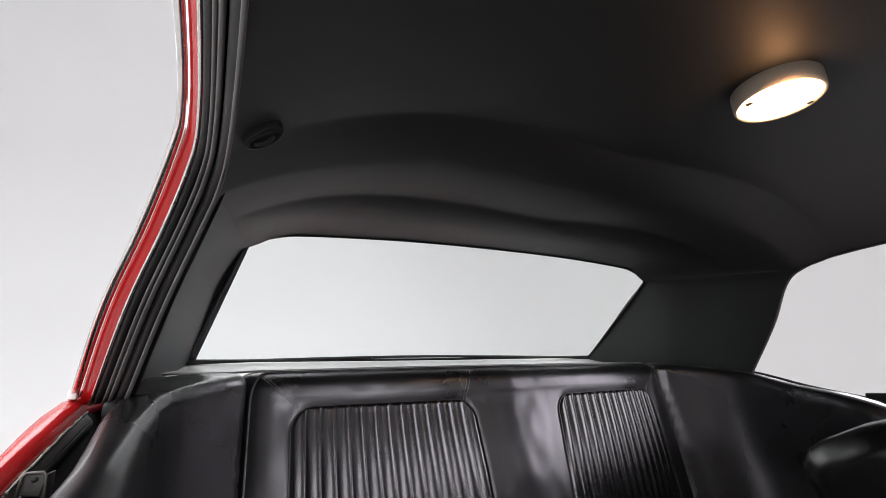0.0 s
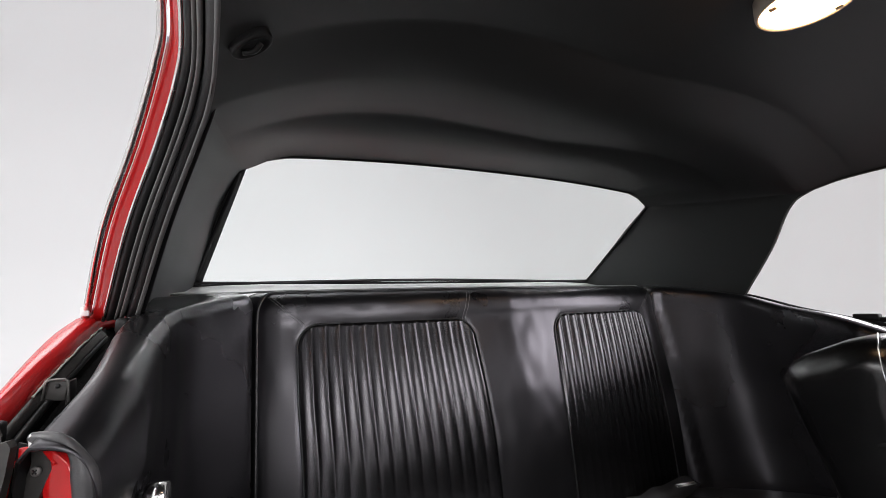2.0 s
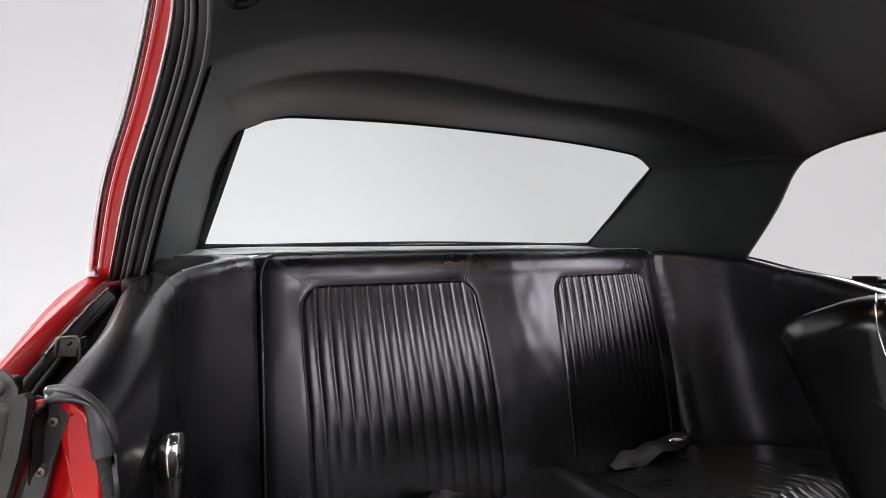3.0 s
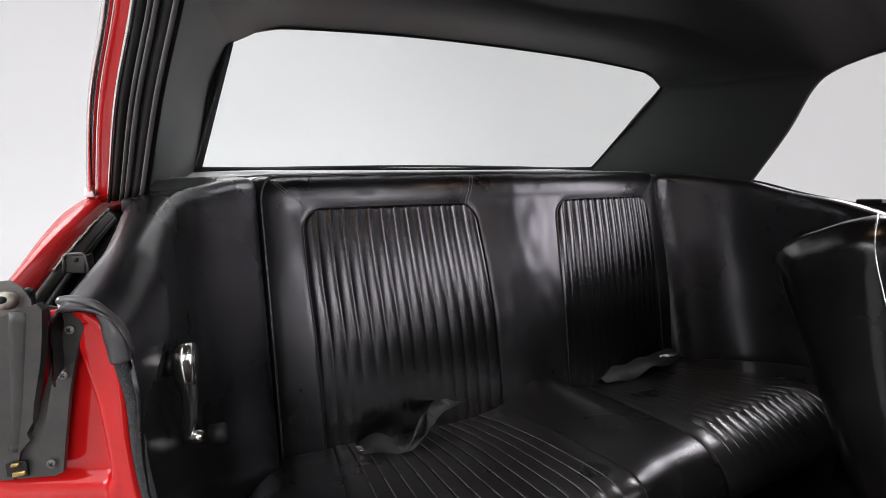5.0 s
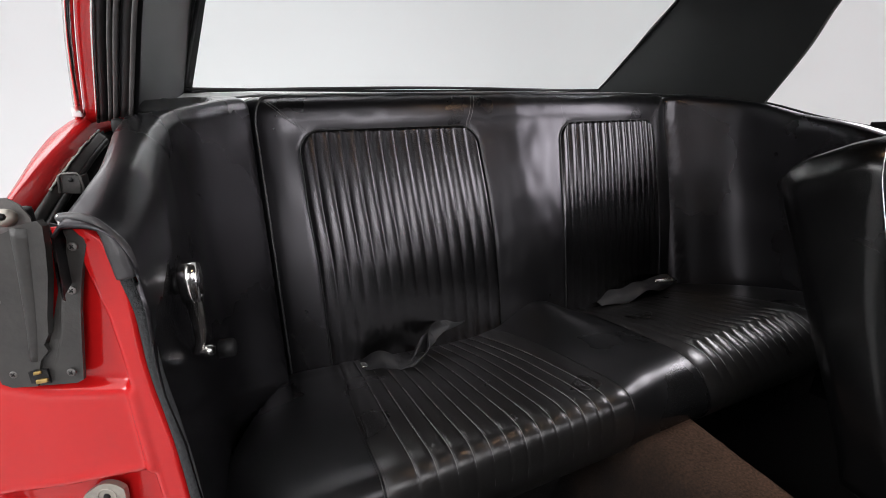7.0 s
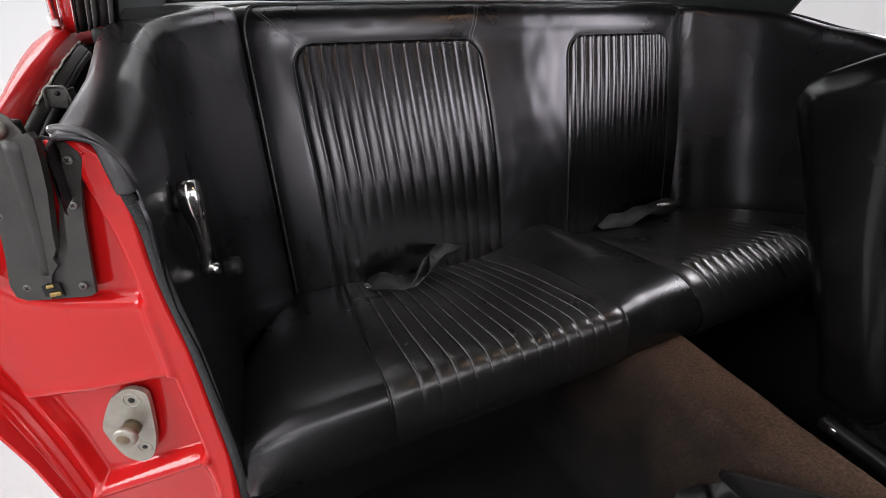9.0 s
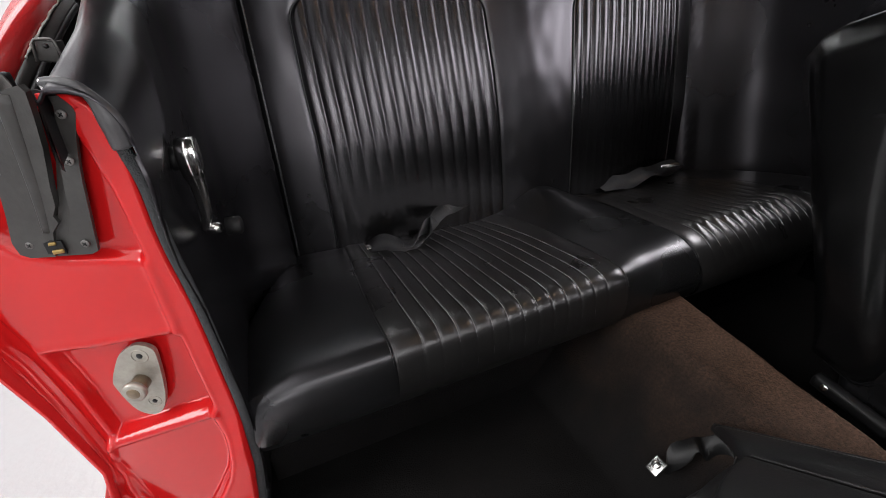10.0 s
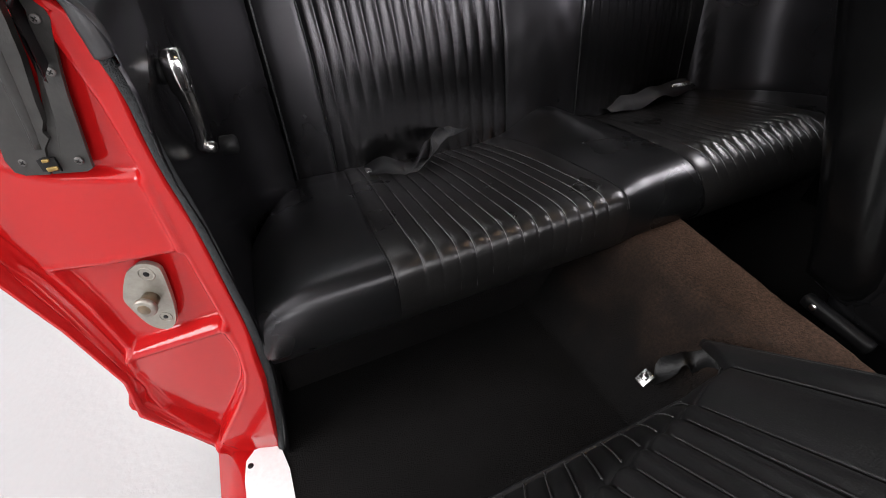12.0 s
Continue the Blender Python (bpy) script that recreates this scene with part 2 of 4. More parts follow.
def cross_screw(at, axis, r, mat, parent):
    """A round-headed screw with a dark cross slot."""
    ax = Vector(axis).normalized()
    head = part("screw", disc(at, ax, r, r * 0.5, r * 0.2, 16), mat, parent)
    u = ax.orthogonal().normalized()
    for v in (u, ax.cross(u)):
        w = ax.cross(v)
        o = Vector(at) + ax * r * SLOT
        quad = [[o + v * a * r * 0.55 + w * b * r * 0.13 + ax * c * r * 0.06 for a, b in ((-1, -1), (1, -1), (1, 1), (-1, 1))] for c in (-1, 1)]
        part("slot", loft(quad, close_u=True, caps=True), RUBBER, head)


def step(a, b, x):
    u = min(max((x - a) / (b - a), 0.0), 1.0)
    return u * u * (3 - 2 * u)


# ---- the studio ----
def build_studio():
    floor = part("floor", loft([[(x, y, 0) for x in np.linspace(-9, 9, 5)] for y in np.linspace(-9, 9, 5)]), FLOORP, smooth=False)
    tagged(floor, "glossy white painted studio floor with fine specks", "floor", kind="structure")
    prof = [(6.6, 0.004), (7.4, 0.05), (7.9, 0.3), (8.2, 0.8), (8.3, 1.6), (8.3, 4.6), (8.1, 5.6), (7.5, 6.4), (6.4, 6.9), (5.0, 7.0), (0.01, 7.0)]
    ring = []
    for r, z in prof:
        ring.append([(r * math.copysign(abs(math.cos(a)) ** 0.6, math.cos(a)), r * math.copysign(abs(math.sin(a)) ** 0.6, math.sin(a)), z) for a in [2 * math.pi * k / 72 for k in range(72)]])
    wall = part("wall_studio", loft(ring, close_u=True), WHITEP)
    tagged(thicken(wall, 0.1, 1.0), "seamless white studio wall curving into floor and ceiling", "wall", kind="structure")


build_studio()


# ---- the car: setting of the cabin ----
LINER_Y, LINER_Z = np.array([p[:2] for p in spline([(-0.33, 1.358, 0), (-0.05, 1.361, 0), (0.20, 1.3605, 0), (0.32, 1.3605, 0), (0.42, 1.3625, 0), (0.475, 1.3665, 0), (0.486, 1.3665, 0), (0.503, 1.3585, 0), (0.54, 1.344, 0), (0.58, 1.334, 0), (0.62, 1.3305, 0), (0.67, 1.332, 0), (0.72, 1.3365, 0), (0.738, 1.338, 0), (0.747, 1.3375, 0), (0.762, 1.331, 0), (0.79, 1.323, 0), (0.83, 1.318, 0), (0.88, 1.318, 0), (0.93, 1.3215, 0), (0.975, 1.3255, 0), (1.08, 1.325, 0)], 260)]).T


def headliner_z(x, y):
    """The headliner: a crown over the cabin that meets the side lips and the rear window's top."""
    a = abs(x)
    edge, side = liner_edge(y)
    fold = y - 0.10 * (0.5 - a) ** 2 * step(0.6, 0.2, a)
    mid = float(np.interp(fold, LINER_Y, LINER_Z))
    end = float(np.interp(a, [0, 0.26, 0.5, 0.56, 0.59, 0.64], [1.3255, 1.3225, 1.3125, 1.300, 1.283, 1.258]))
    z = mid - (mid - side) * (a / edge) ** (3.2 + 1.5 * step(0.4, 0.9, y))
    z += (end - z) * step(0.74, 0.975, y) * step(1.0, 0.9, a / edge)
    return z


RAIL = [(-0.834, 0.935, 0.972), (-0.781, 0.766, 1.101), (-0.738, 0.685, 1.204), (-0.706, 0.605, 1.283), (-0.694, 0.545, 1.312), (-0.688, 0.388, 1.326), (-0.684, 0.0, 1.328), (-0.68, -0.32, 1.315)]
LIP = [(-0.745, 0.825, 0.980), (-0.702, 0.716, 1.100), (-0.664, 0.642, 1.195), (-0.648, 0.590, 1.226), (-0.638, 0.50, 1.240), (-0.632, 0.31, 1.243), (-0.630, 0.0, 1.243), (-0.625, -0.32, 1.235)]


def liner_edge(y):
    """Half width and height of the headliner's side edge."""
    ys = [-0.32, 0.0, 0.31, 0.50, 0.59, 0.75, 0.90, 1.03]
    return (float(np.interp(y, ys, [0.625, 0.630, 0.632, 0.638, 0.648, 0.636, 0.618, 0.600])), float(np.interp(y, ys, [1.235, 1.243, 1.243, 1.240, 1.226, 1.246, 1.268, 1.284])))


def resample(pts, per=8):
    """Smooth points with the same count between each pair of pts."""
    p = np.array([2 * np.array(pts[0]) - pts[1], *pts, 2 * np.array(pts[-1]) - pts[-2]])
    out = []
    for k in range(len(pts) - 1):
        a, b, c, e = p[k:k + 4]
        for u in np.arange(per) / per:
            out.append(0.5 * (2 * b + (c - a) * u + (2 * a - 5 * b + 4 * c - e) * u * u + (3 * b - a - 3 * c + e) * u ** 3))
    return out + [p[-2]]


RAIL_SMOOTH, LIP_SMOOTH = resample(RAIL), resample(LIP)


def strip_between(f0, f1, proud=0.0, sink=0.0, n=6):
    """A band between the outer rail (0) and the inner lip (1)."""
    rows = []
    for a, b in zip(RAIL_SMOOTH, LIP_SMOOTH):
        row = []
        for k in range(n):
            u = k / (n - 1)
            p = a + (b - a) * (f0 + (f1 - f0) * u)
            h = proud * math.sin(math.pi * u) - sink
            row.append((p[0] - 0.55 * h, p[1] - 0.75 * h, p[2] - 0.35 * h))
        rows.append(row)
    return loft(rows)


def build_roof():
    roof = thing("car_roof", "red car roof with black headliner inside", "car roof")
    us = np.linspace(-1, 1, 70)
    ys = np.linspace(-0.32, 0.978, 240)
    part("headliner", loft([[(u * liner_edge(y)[0], y + 0.04 * step(0.7, 1, y) * abs(u) ** 4, headliner_z(u * liner_edge(y)[0], y)) for u in us] for y in ys]), LINER, roof, "taut black vinyl headliner drawn over bows")
    skin = [[(x, y, 1.42 - 0.045 * (abs(x) / 0.7) ** 2.6 - 0.05 * step(0.5, 1.1, y)) for x in np.linspace(-0.70, 0.70, 24)] for y in np.linspace(-0.33, 0.985, 24)]
    thicken(part("roof_skin", loft(skin), RED, roof, "glossy red roof panel"), 0.006)
    bands = (("channel", 0.03, 1.0, RUBBER, 0.0, 0.014), ("drip_moulding", -0.03, 0.08, CHROME, 0.008, 0.0), ("red_flange", 0.06, 0.37, RED, 0.002, 0.006), ("bright_edge", 0.365, 0.405, CHROME, 0.003, 0.0),
             ("weatherstrip", 0.40, 0.55, RUBBER, 0.005, 0.004), ("weatherstrip", 0.55, 0.62, RUBBER, 0.001, 0.009), ("seal_lip", 0.615, 0.645, SEALG, 0.003, 0.0), ("weatherstrip", 0.65, 0.70, RUBBER, 0.001, 0.008),
             ("seal_lip", 0.70, 0.75, SEALG, 0.004, 0.001), ("weatherstrip", 0.77, 0.96, RUBBER, 0.004, 0.005), ("seal_lip", 0.97, 1.02, SEALG, 0.003, 0.001))
    for s in (1, -1):
        for name, f0, f1, mat, proud, sink in bands if s > 0 else bands[4:]:
            bm = strip_between(f0, f1, proud, sink)
            if s < 0:
                bmesh.ops.scale(bm, vec=(-1, 1, 1), verts=bm.verts)
            thicken(part(name, bm, mat, roof), 0.003, 0.0)
    return roof


WIN_TOP = [(-0.606, 1.020, 1.278), (-0.572, 0.997, 1.300), (-0.50, 0.987, 1.3125), (-0.26, 0.975, 1.3225), (0, 0.973, 1.3255), (0.26, 0.975, 1.3225), (0.50, 0.987, 1.3125), (0.572, 0.997, 1.300), (0.606, 1.020, 1.278)]
WIN_LOW = [(-0.714, 1.435, 1.061), (-0.60, 1.450, 1.066), (-0.30, 1.465, 1.073), (0, 1.47, 1.076), (0.30, 1.465, 1.073), (0.60, 1.450, 1.066), (0.714, 1.435, 1.061)]


def build_rear_window():
    win = thing("window_1", "wide sloping rear window with a clear pane", "window", kind="structure")
    top, low = spline(WIN_TOP, 41), spline(WIN_LOW, 41)
    pane = part("pane", loft([[Vector(a).lerp(Vector(b), u) + Vector((0, 0.02, 0.004)) for a, b in zip(top, low)] for u in np.linspace(-0.03, 1.03, 8)]), GLASS, win, smooth=False)
    thicken(pane, 0.004)
    pane.visible_shadow = False
    edge = list(top) + list(reversed(low))
    for a, b, side, w0, w1 in ((top[0], low[0], 1, 0.010, 0.021), (top[-1], low[-1], -1, 0.002, 0.003)):
        rows = [[Vector(a).lerp(Vector(b), u) + Vector((side * k, 0.006 if k > 0 else 0.02, 0)) for k in (-0.03, w0 + (w1 - w0) * u)] for u in np.linspace(-0.02, 1.02, 12)]
        thicken(part("edge_band", loft(rows), RUBBER, win, "black band along the glass edge"), 0.003)
    part("window_frame", tube([*edge, edge[0]], 0.005, 6), RUBBER, win, "black rubber window surround")


def build_pillars():
    """Inner trim between the quarter window and the rear window, both sides."""
    for s in (1, -1):
        p = thing("rear_pillar_trim", "black vinyl covered rear roof pillar", "pillar trim", "rear pillars")
        front = spline(LIP[:4], 24)
        back = spline([(-0.715, 1.475, 1.045), (-0.680, 1.305, 1.133), (-0.645, 1.155, 1.221), (-0.612, 1.045, 1.271), (-0.600, 1.010, 1.280)], 24)
        rows = []
        for k, (a, b) in enumerate(zip(front, back)):
            a, b = Vector(a), Vector(b)
            rows.append([(-s * -q.x if s < 0 else q.x, q.y, q.z) for q in [a.lerp(b, u) + Vector((-0.018 * math.sin(math.pi * u) * (1 - k / 23) ** 0.5, 0, 0.0)) for u in np.linspace(0, 1, 14)]])
        if s < 0:
            rows = [[(abs(x), y, z) for x, y, z in r] for r in rows]
        part("pillar_skin", loft(rows), LINER, p)


def build_shelf():
    rows = []
    for v in np.linspace(0, 1, 8):
        row = []
        for x in np.linspace(-0.735, 0.735, 42):
            y0 = 0.965 + 0.235 * x * x + 0.05 * step(0.55, 0.60, abs(x))
            row.append((x, y0 + v * (1.52 - 0.06 * (x / 0.7) ** 2 - y0), 1.0250 + 0.022 * v + 0.017 * step(0.75, 1, v)))
        rows.append(row)
    shelf = thing("parcel_shelf", "dark grey board shelf under the rear window", "parcel shelf")
    part("board", loft(rows), SHELF, shelf)
    part("front_edge", tube([Vector(p) + Vector((0, 0.001, -0.001)) for p in rows[0]], 0.0022, 6), SHELF, shelf)
    part("rear_lip", tube([Vector(p) + Vector((0, -0.04, 0.003)) for p in rows[-1]], 0.004, 8, 0.6), RUBBER, shelf, "black rubber lip at the glass")


build_roof()
build_rear_window()
build_pillars()
build_shelf()
# Unseen panel added to keep floor light off the rear headliner.
deck = part("wall_rear_deck", loft([[(x, y, 1.03 - 0.05 * step(1.5, 2.3, y) - 0.04 * (x / 0.75) ** 2) for x in np.linspace(-0.75, 0.75, 12)] for y in np.linspace(1.515, 2.35, 10)]), RED)
tagged(thicken(deck, 0.01), "unseen red panel behind the rear window, holding floor light back", "car body", kind="structure")

JAMB_INNER = [(0.20, -0.737), (0.221, -0.732), (0.295, -0.718), (0.419, -0.702), (0.511, -0.698), (0.588, -0.701), (0.668, -0.704), (0.722, -0.711), (0.769, -0.714), (0.815, -0.713), (0.847, -0.715), (0.868, -0.723), (0.882, -0.737), (0.95, -0.76)]
JAMB_OUTER = [(0.20, -0.800), (0.258, -0.822), (0.312, -0.848), (0.352, -0.871), (0.372, -0.888), (0.384, -0.887), (0.412, -0.875), (0.433, -0.872), (0.472, -0.876), (0.522, -0.882), (0.567, -0.889), (0.608, -0.897), (0.635, -0.908), (0.75, -0.912), (0.85, -0.895), (0.866, -0.886), (0.869, -0.762), (0.95, -0.762)]


def curve_at(table, z):
    return float(np.interp(z, [a for a, _ in table], [b for _, b in table]))


def jamb_y(x):
    return 0.485 - 0.35 * (x + 0.76)


def jamb_point(x, z, out=0.0):
    """A point on the door jamb, out metres towards the front."""
    return Vector((x - 0.33 * out, jamb_y(x) - 0.94 * out, z))


def shoulder_z(y):
    """Height of the red shoulder under the side window."""
    return float(np.interp(y, [0.5, 0.6, 0.7, 0.85, 0.95, 1.1, 2.2], [0.872, 0.903, 0.932, 0.968, 0.988, 1.0, 0.97]))


JAMB_FLANGE = [(0.20, -0.835), (0.250, -0.815), (0.304, -0.787), (0.364, -0.753), (0.405, -0.732), (0.437, -0.722), (0.476, -0.7175), (0.524, -0.7205), (0.635, -0.726), (0.726, -0.728), (0.80, -0.734), (0.868, -0.746)]
JAMB_ROLL = [(0.20, -0.812), (0.272, -0.815), (0.35, -0.852), (0.444, -0.856), (0.494, -0.842), (0.56, -0.850), (0.624, -0.864), (0.70, -0.890), (0.868, -0.90)]
BEAD_HIGH = [(-0.93, 0.83), (-0.88, 0.80), (-0.855, 0.765), (-0.83, 0.742), (-0.80, 0.733), (-0.727, 0.727), (-0.6, 0.727)]
BEAD_LOW = [(-0.93, 0.66), (-0.90, 0.645), (-0.862, 0.624), (-0.80, 0.628), (-0.727, 0.638), (-0.6, 0.65)]


def jamb_relief(x, z, xo):
    """How far the stamped jamb stands out: plate recess, middle band, striker panel, ledge and pocket, flanges."""
    inner = step(curve_at(JAMB_FLANGE, z) - 0.004, curve_at(JAMB_FLANGE, z) + 0.006, x)
    roll = step(curve_at(JAMB_ROLL, z) + 0.004, curve_at(JAMB_ROLL, z) - 0.006, x)
    hi, lo = curve_at(BEAD_HIGH, x), curve_at(BEAD_LOW, x)
    ledge = 0.512 + 0.31 * (x + 0.785)
    d = 0.010 * step(hi + 0.005, hi - 0.006, z) - 0.016 * step(lo + 0.004, lo - 0.006, z)
    d += 0.003 * math.exp(-((z - hi) / 0.006) ** 2) + 0.003 * math.exp(-((z - lo) / 0.006) ** 2)
    below = min(1.0, max(0.0, (ledge - z) / 0.013))
    d += 0.021 * (0.25 * step(0, 1, below) + 0.75 * below)
    d -= 0.024 * min(1.0, max(0.0, (ledge - 0.017 - z) / 0.19)) + 0.004 * step(0.015, 0.022, ledge - z)
    d = d * (1 - inner) * (1 - roll) + (0.014 + 0.008 * step(0.0, 0.10, ledge - z)) * inner + 0.006 * roll
    d += 0.0045 * math.exp(-((x - curve_at(JAMB_FLANGE, z)) / 0.0045) ** 2) * step(0.78, 0.70, z)
    d += 0.007 * math.exp(-((x - curve_at(JAMB_ROLL, z)) / 0.004) ** 2) * step(0.64, 0.60, z)
    d += 0.006 * step(xo + 0.010, xo, x) - 0.004 * math.exp(-((x - xo - 0.018) / 0.005) ** 2) * step(0.66, 0.62, z)
    return d * (0.3 + 0.7 * step(0.22, 0.30, z))


def build_quarter(s):
    """The red rear quarter of the body: jamb, shoulder, outer side."""
    q = thing("rear_quarter", "glossy red rear quarter panel with a stamped door jamb", "car body", "rear quarters")
    rows = []
    for z in np.linspace(0.20, 0.881, 240):
        xo, xi = curve_at(JAMB_OUTER, z), curve_at(JAMB_INNER, z)
        rows.append([jamb_point(x, z, jamb_relief(x, z, xo)) for x in np.linspace(xo, xi, 120)] + [jamb_point(xi + 0.001, z, 0.010), jamb_point(xi - 0.001, z, -0.006)])
    jamb = part("door_jamb", loft(rows), RED, q)
    # the shoulder over the wheel and the outer side
    rows = []
    for y in np.linspace(0.50, 2.2, 40):
        zc = shoulder_z(y)
        xin = float(np.interp(y, [0.5, 0.95, 1.2, 2.2], [-0.815, -0.815, -0.75, -0.70]))
        k = 1 - 0.55 * step(0.86, 0.56, y)
        sec = [(xin + 0.004, zc - 0.028), (xin + 0.003, zc - 0.018), (xin + 0.000, zc - 0.008), (xin - 0.005, zc - 0.002), (xin - 0.012 * k, zc), (xin - 0.03 * k, zc - 0.008), (xin - 0.06 * k, zc - 0.055), (xin - 0.075 * k, zc - 0.11), (-0.910, 0.75), (-0.906, 0.63), (-0.887, 0.55), (-0.870, 0.44), (-0.880, 0.37), (-0.842, 0.29), (-0.805, 0.20)]
        rows.append([(x, y, z) for x, z in sec])
    part("outer_side", loft(rows), SHEENRED, q, "curved glossy red outer panel")
    # The slot's depth is painted black; its shade is in the material.
    well = [[(x, y, z) for x, z in ((-0.809, shoulder_z(y) - 0.025), (-0.806, 0.78), (-0.73, 0.78), (-0.728, 0.86 + 0.07 * step(0.5, 0.95, y)))] for y in np.linspace(0.495, 1.5, 12)]
    part("window_well", loft(well), BLACKC, q, "window slot, glass wound down, its deep shade coloured black")
    rock = [[(x, y, z) for x, z in ((-0.735, 0.224), (-0.80, 0.222), (-0.83, 0.20), (-0.845, 0.15), (-0.80, 0.10), (-0.72, 0.10))] for y in np.linspace(-1.0, 0.56, 8)]
    part("rocker_panel", loft(rock), RED, q)
    for o in q.children:
        thicken(o, 0.004, 0.0)
        if s < 0:
            o.scale = (-1, 1, 1)
    return q


build_quarter(1)
build_quarter(-1)


# ---- cabin: side trim, floor ----
TRIM_Y, TRIM_X = np.array([p[:2] for p in spline([(0.447, -0.706, 0), (0.55, -0.696, 0), (0.70, -0.688, 0), (0.80, -0.684, 0), (0.86, -0.671, 0), (0.90, -0.645, 0), (0.94, -0.606, 0), (0.975, -0.573, 0), (1.01, -0.542, 0), (1.25, -0.50, 0)], 60)]).T


SLOT_Y, SLOT_X, SLOT_Z = np.array(spline([(0.435, -0.757, 0.882), (0.47, -0.752, 0.895), (0.5, -0.745, 0.909), (0.55, -0.739, 0.927), (0.61, -0.742, 0.941), (0.68, -0.749, 0.953), (0.75, -0.754, 0.968), (0.9, -0.756, 0.996), (1.0, -0.750, 1.014), (1.23, -0.74, 1.020)], 120)).T


def trim_rows(flat=1.3, lower=0.0, tuck=-0.577):
    rows = []
    for y in np.r_[np.linspace(0.447, 0.62, 30), np.linspace(0.628, 1.22, 80)]:
        u = (y - 0.447) / 0.63
        zs = float(np.interp(y, SLOT_Y, SLOT_Z)) - lower * (step(0.82, 0.70, y) + 0.6 * step(0.62, 0.50, y))
        xs = float(np.interp(y, SLOT_Y, SLOT_X))
        xi = min(float(np.interp(y, TRIM_Y, TRIM_X)), tuck)
        dx = float(np.interp(y, [0.447, 0.55, 0.63, 0.70, 0.80, 0.88], [0, 0.007, 0, -0.008, -0.007, 0]))
        drop = 0.060 - 0.035 * step(0.1, 0.6, u)
        row = [(xs - 0.004, y, zs - 0.06), (xs - 0.001, y, zs - 0.008), (xs + 0.005, y, zs)]
        for k in range(1, 17):
            a = math.pi / 2 * k / 16
            row.append((xs + 0.005 + (xi + dx - xs - 0.005) * math.sin(a), y, zs + 0.006 * step(0.1, 0.5, u) * math.sin(2 * a) - drop * (1 - math.cos(a)) ** (flat + 3.5 * step(0.45, 0.8, u))))
        ztop = row[-1][2]
        for k in range(1, 24):
            z = ztop + (0.20 - ztop) * k / 23
            front = curve_at(JAMB_INNER, min(z, 0.80)) + 0.706
            w = step(0.0, 1.0, (ztop - z) / 0.12)
            house = float(np.interp(y + 0.22 * max(0.0, 0.95 - z), TRIM_Y, TRIM_X)) - xi
            x = xi + dx * (1 - w) + front * w * (1 - 0.6 * min(u, 1)) + house
            row.append((min(x, max(xi, tuck)), y, z))
        rows.append(row)
    first = [(curve_at(JAMB_INNER, z) - 0.004, jamb_y(curve_at(JAMB_INNER, z)), z) if k > 17 else (x, y + 0.006, z - 0.004) for k, (x, y, z) in enumerate(rows[0])]
    return [first] + rows


def build_side_trim(s):
    t = thing("quarter_trim", "black moulded vinyl side panel beside the rear seat", "side panel", "rear side panels")
    rows = trim_rows(1.3) if s > 0 else trim_rows(2.2, 0.010, -0.535)
    if s < 0:
        rows = [[(-x, y, z) for x, y, z in r] for r in rows]
    part("panel", loft(rows), PANEL, t)
    flip = 1 if s > 0 else -1
    low = [(curve_at(JAMB_INNER, z) + 0.003, jamb_y(curve_at(JAMB_INNER, z)) - 0.012, z) for z in np.linspace(0.20, 0.80, 12)]
    lace = spline([*low, (-0.716, 0.457, 0.835), (-0.716, 0.456, 0.858)], 60)
    part("windlace", tube([(flip * x, y, z) for x, y, z in lace], 0.0056, 10), FUZZ, t, "fuzzy dark cloth windlace along the jamb")
    cap = spline([(-0.7140, 0.456, 0.836), (-0.7160, 0.455, 0.856), (-0.7205, 0.455, 0.872), (-0.728, 0.456, 0.884), (-0.738, 0.459, 0.889), (-0.747, 0.464, 0.890), (-0.754, 0.470, 0.889)], 34)
    part("end_cap", tube([(flip * x, y, z) for x, y, z in cap], 0.0094, 12, 1.0, [0.97, *[1.0 - 0.52 * step(8, 20, k) for k in range(1, 34)]]), CAPG, t, "rolled grey-black sleeve at the panel's end")
    return t


def floor_z(x, y):
    left = step(-0.20, -0.055, x)
    ridge = 0.036 + 0.117 * (y - 0.147)
    right = step(ridge + 0.055, ridge - 0.020, x)
    return 0.225 + (0.428 - 0.225 + 0.012 * step(0.1, 0.6, y)) * min(left, right) + 0.004 * noise.noise((x * 9, y * 9, 0))


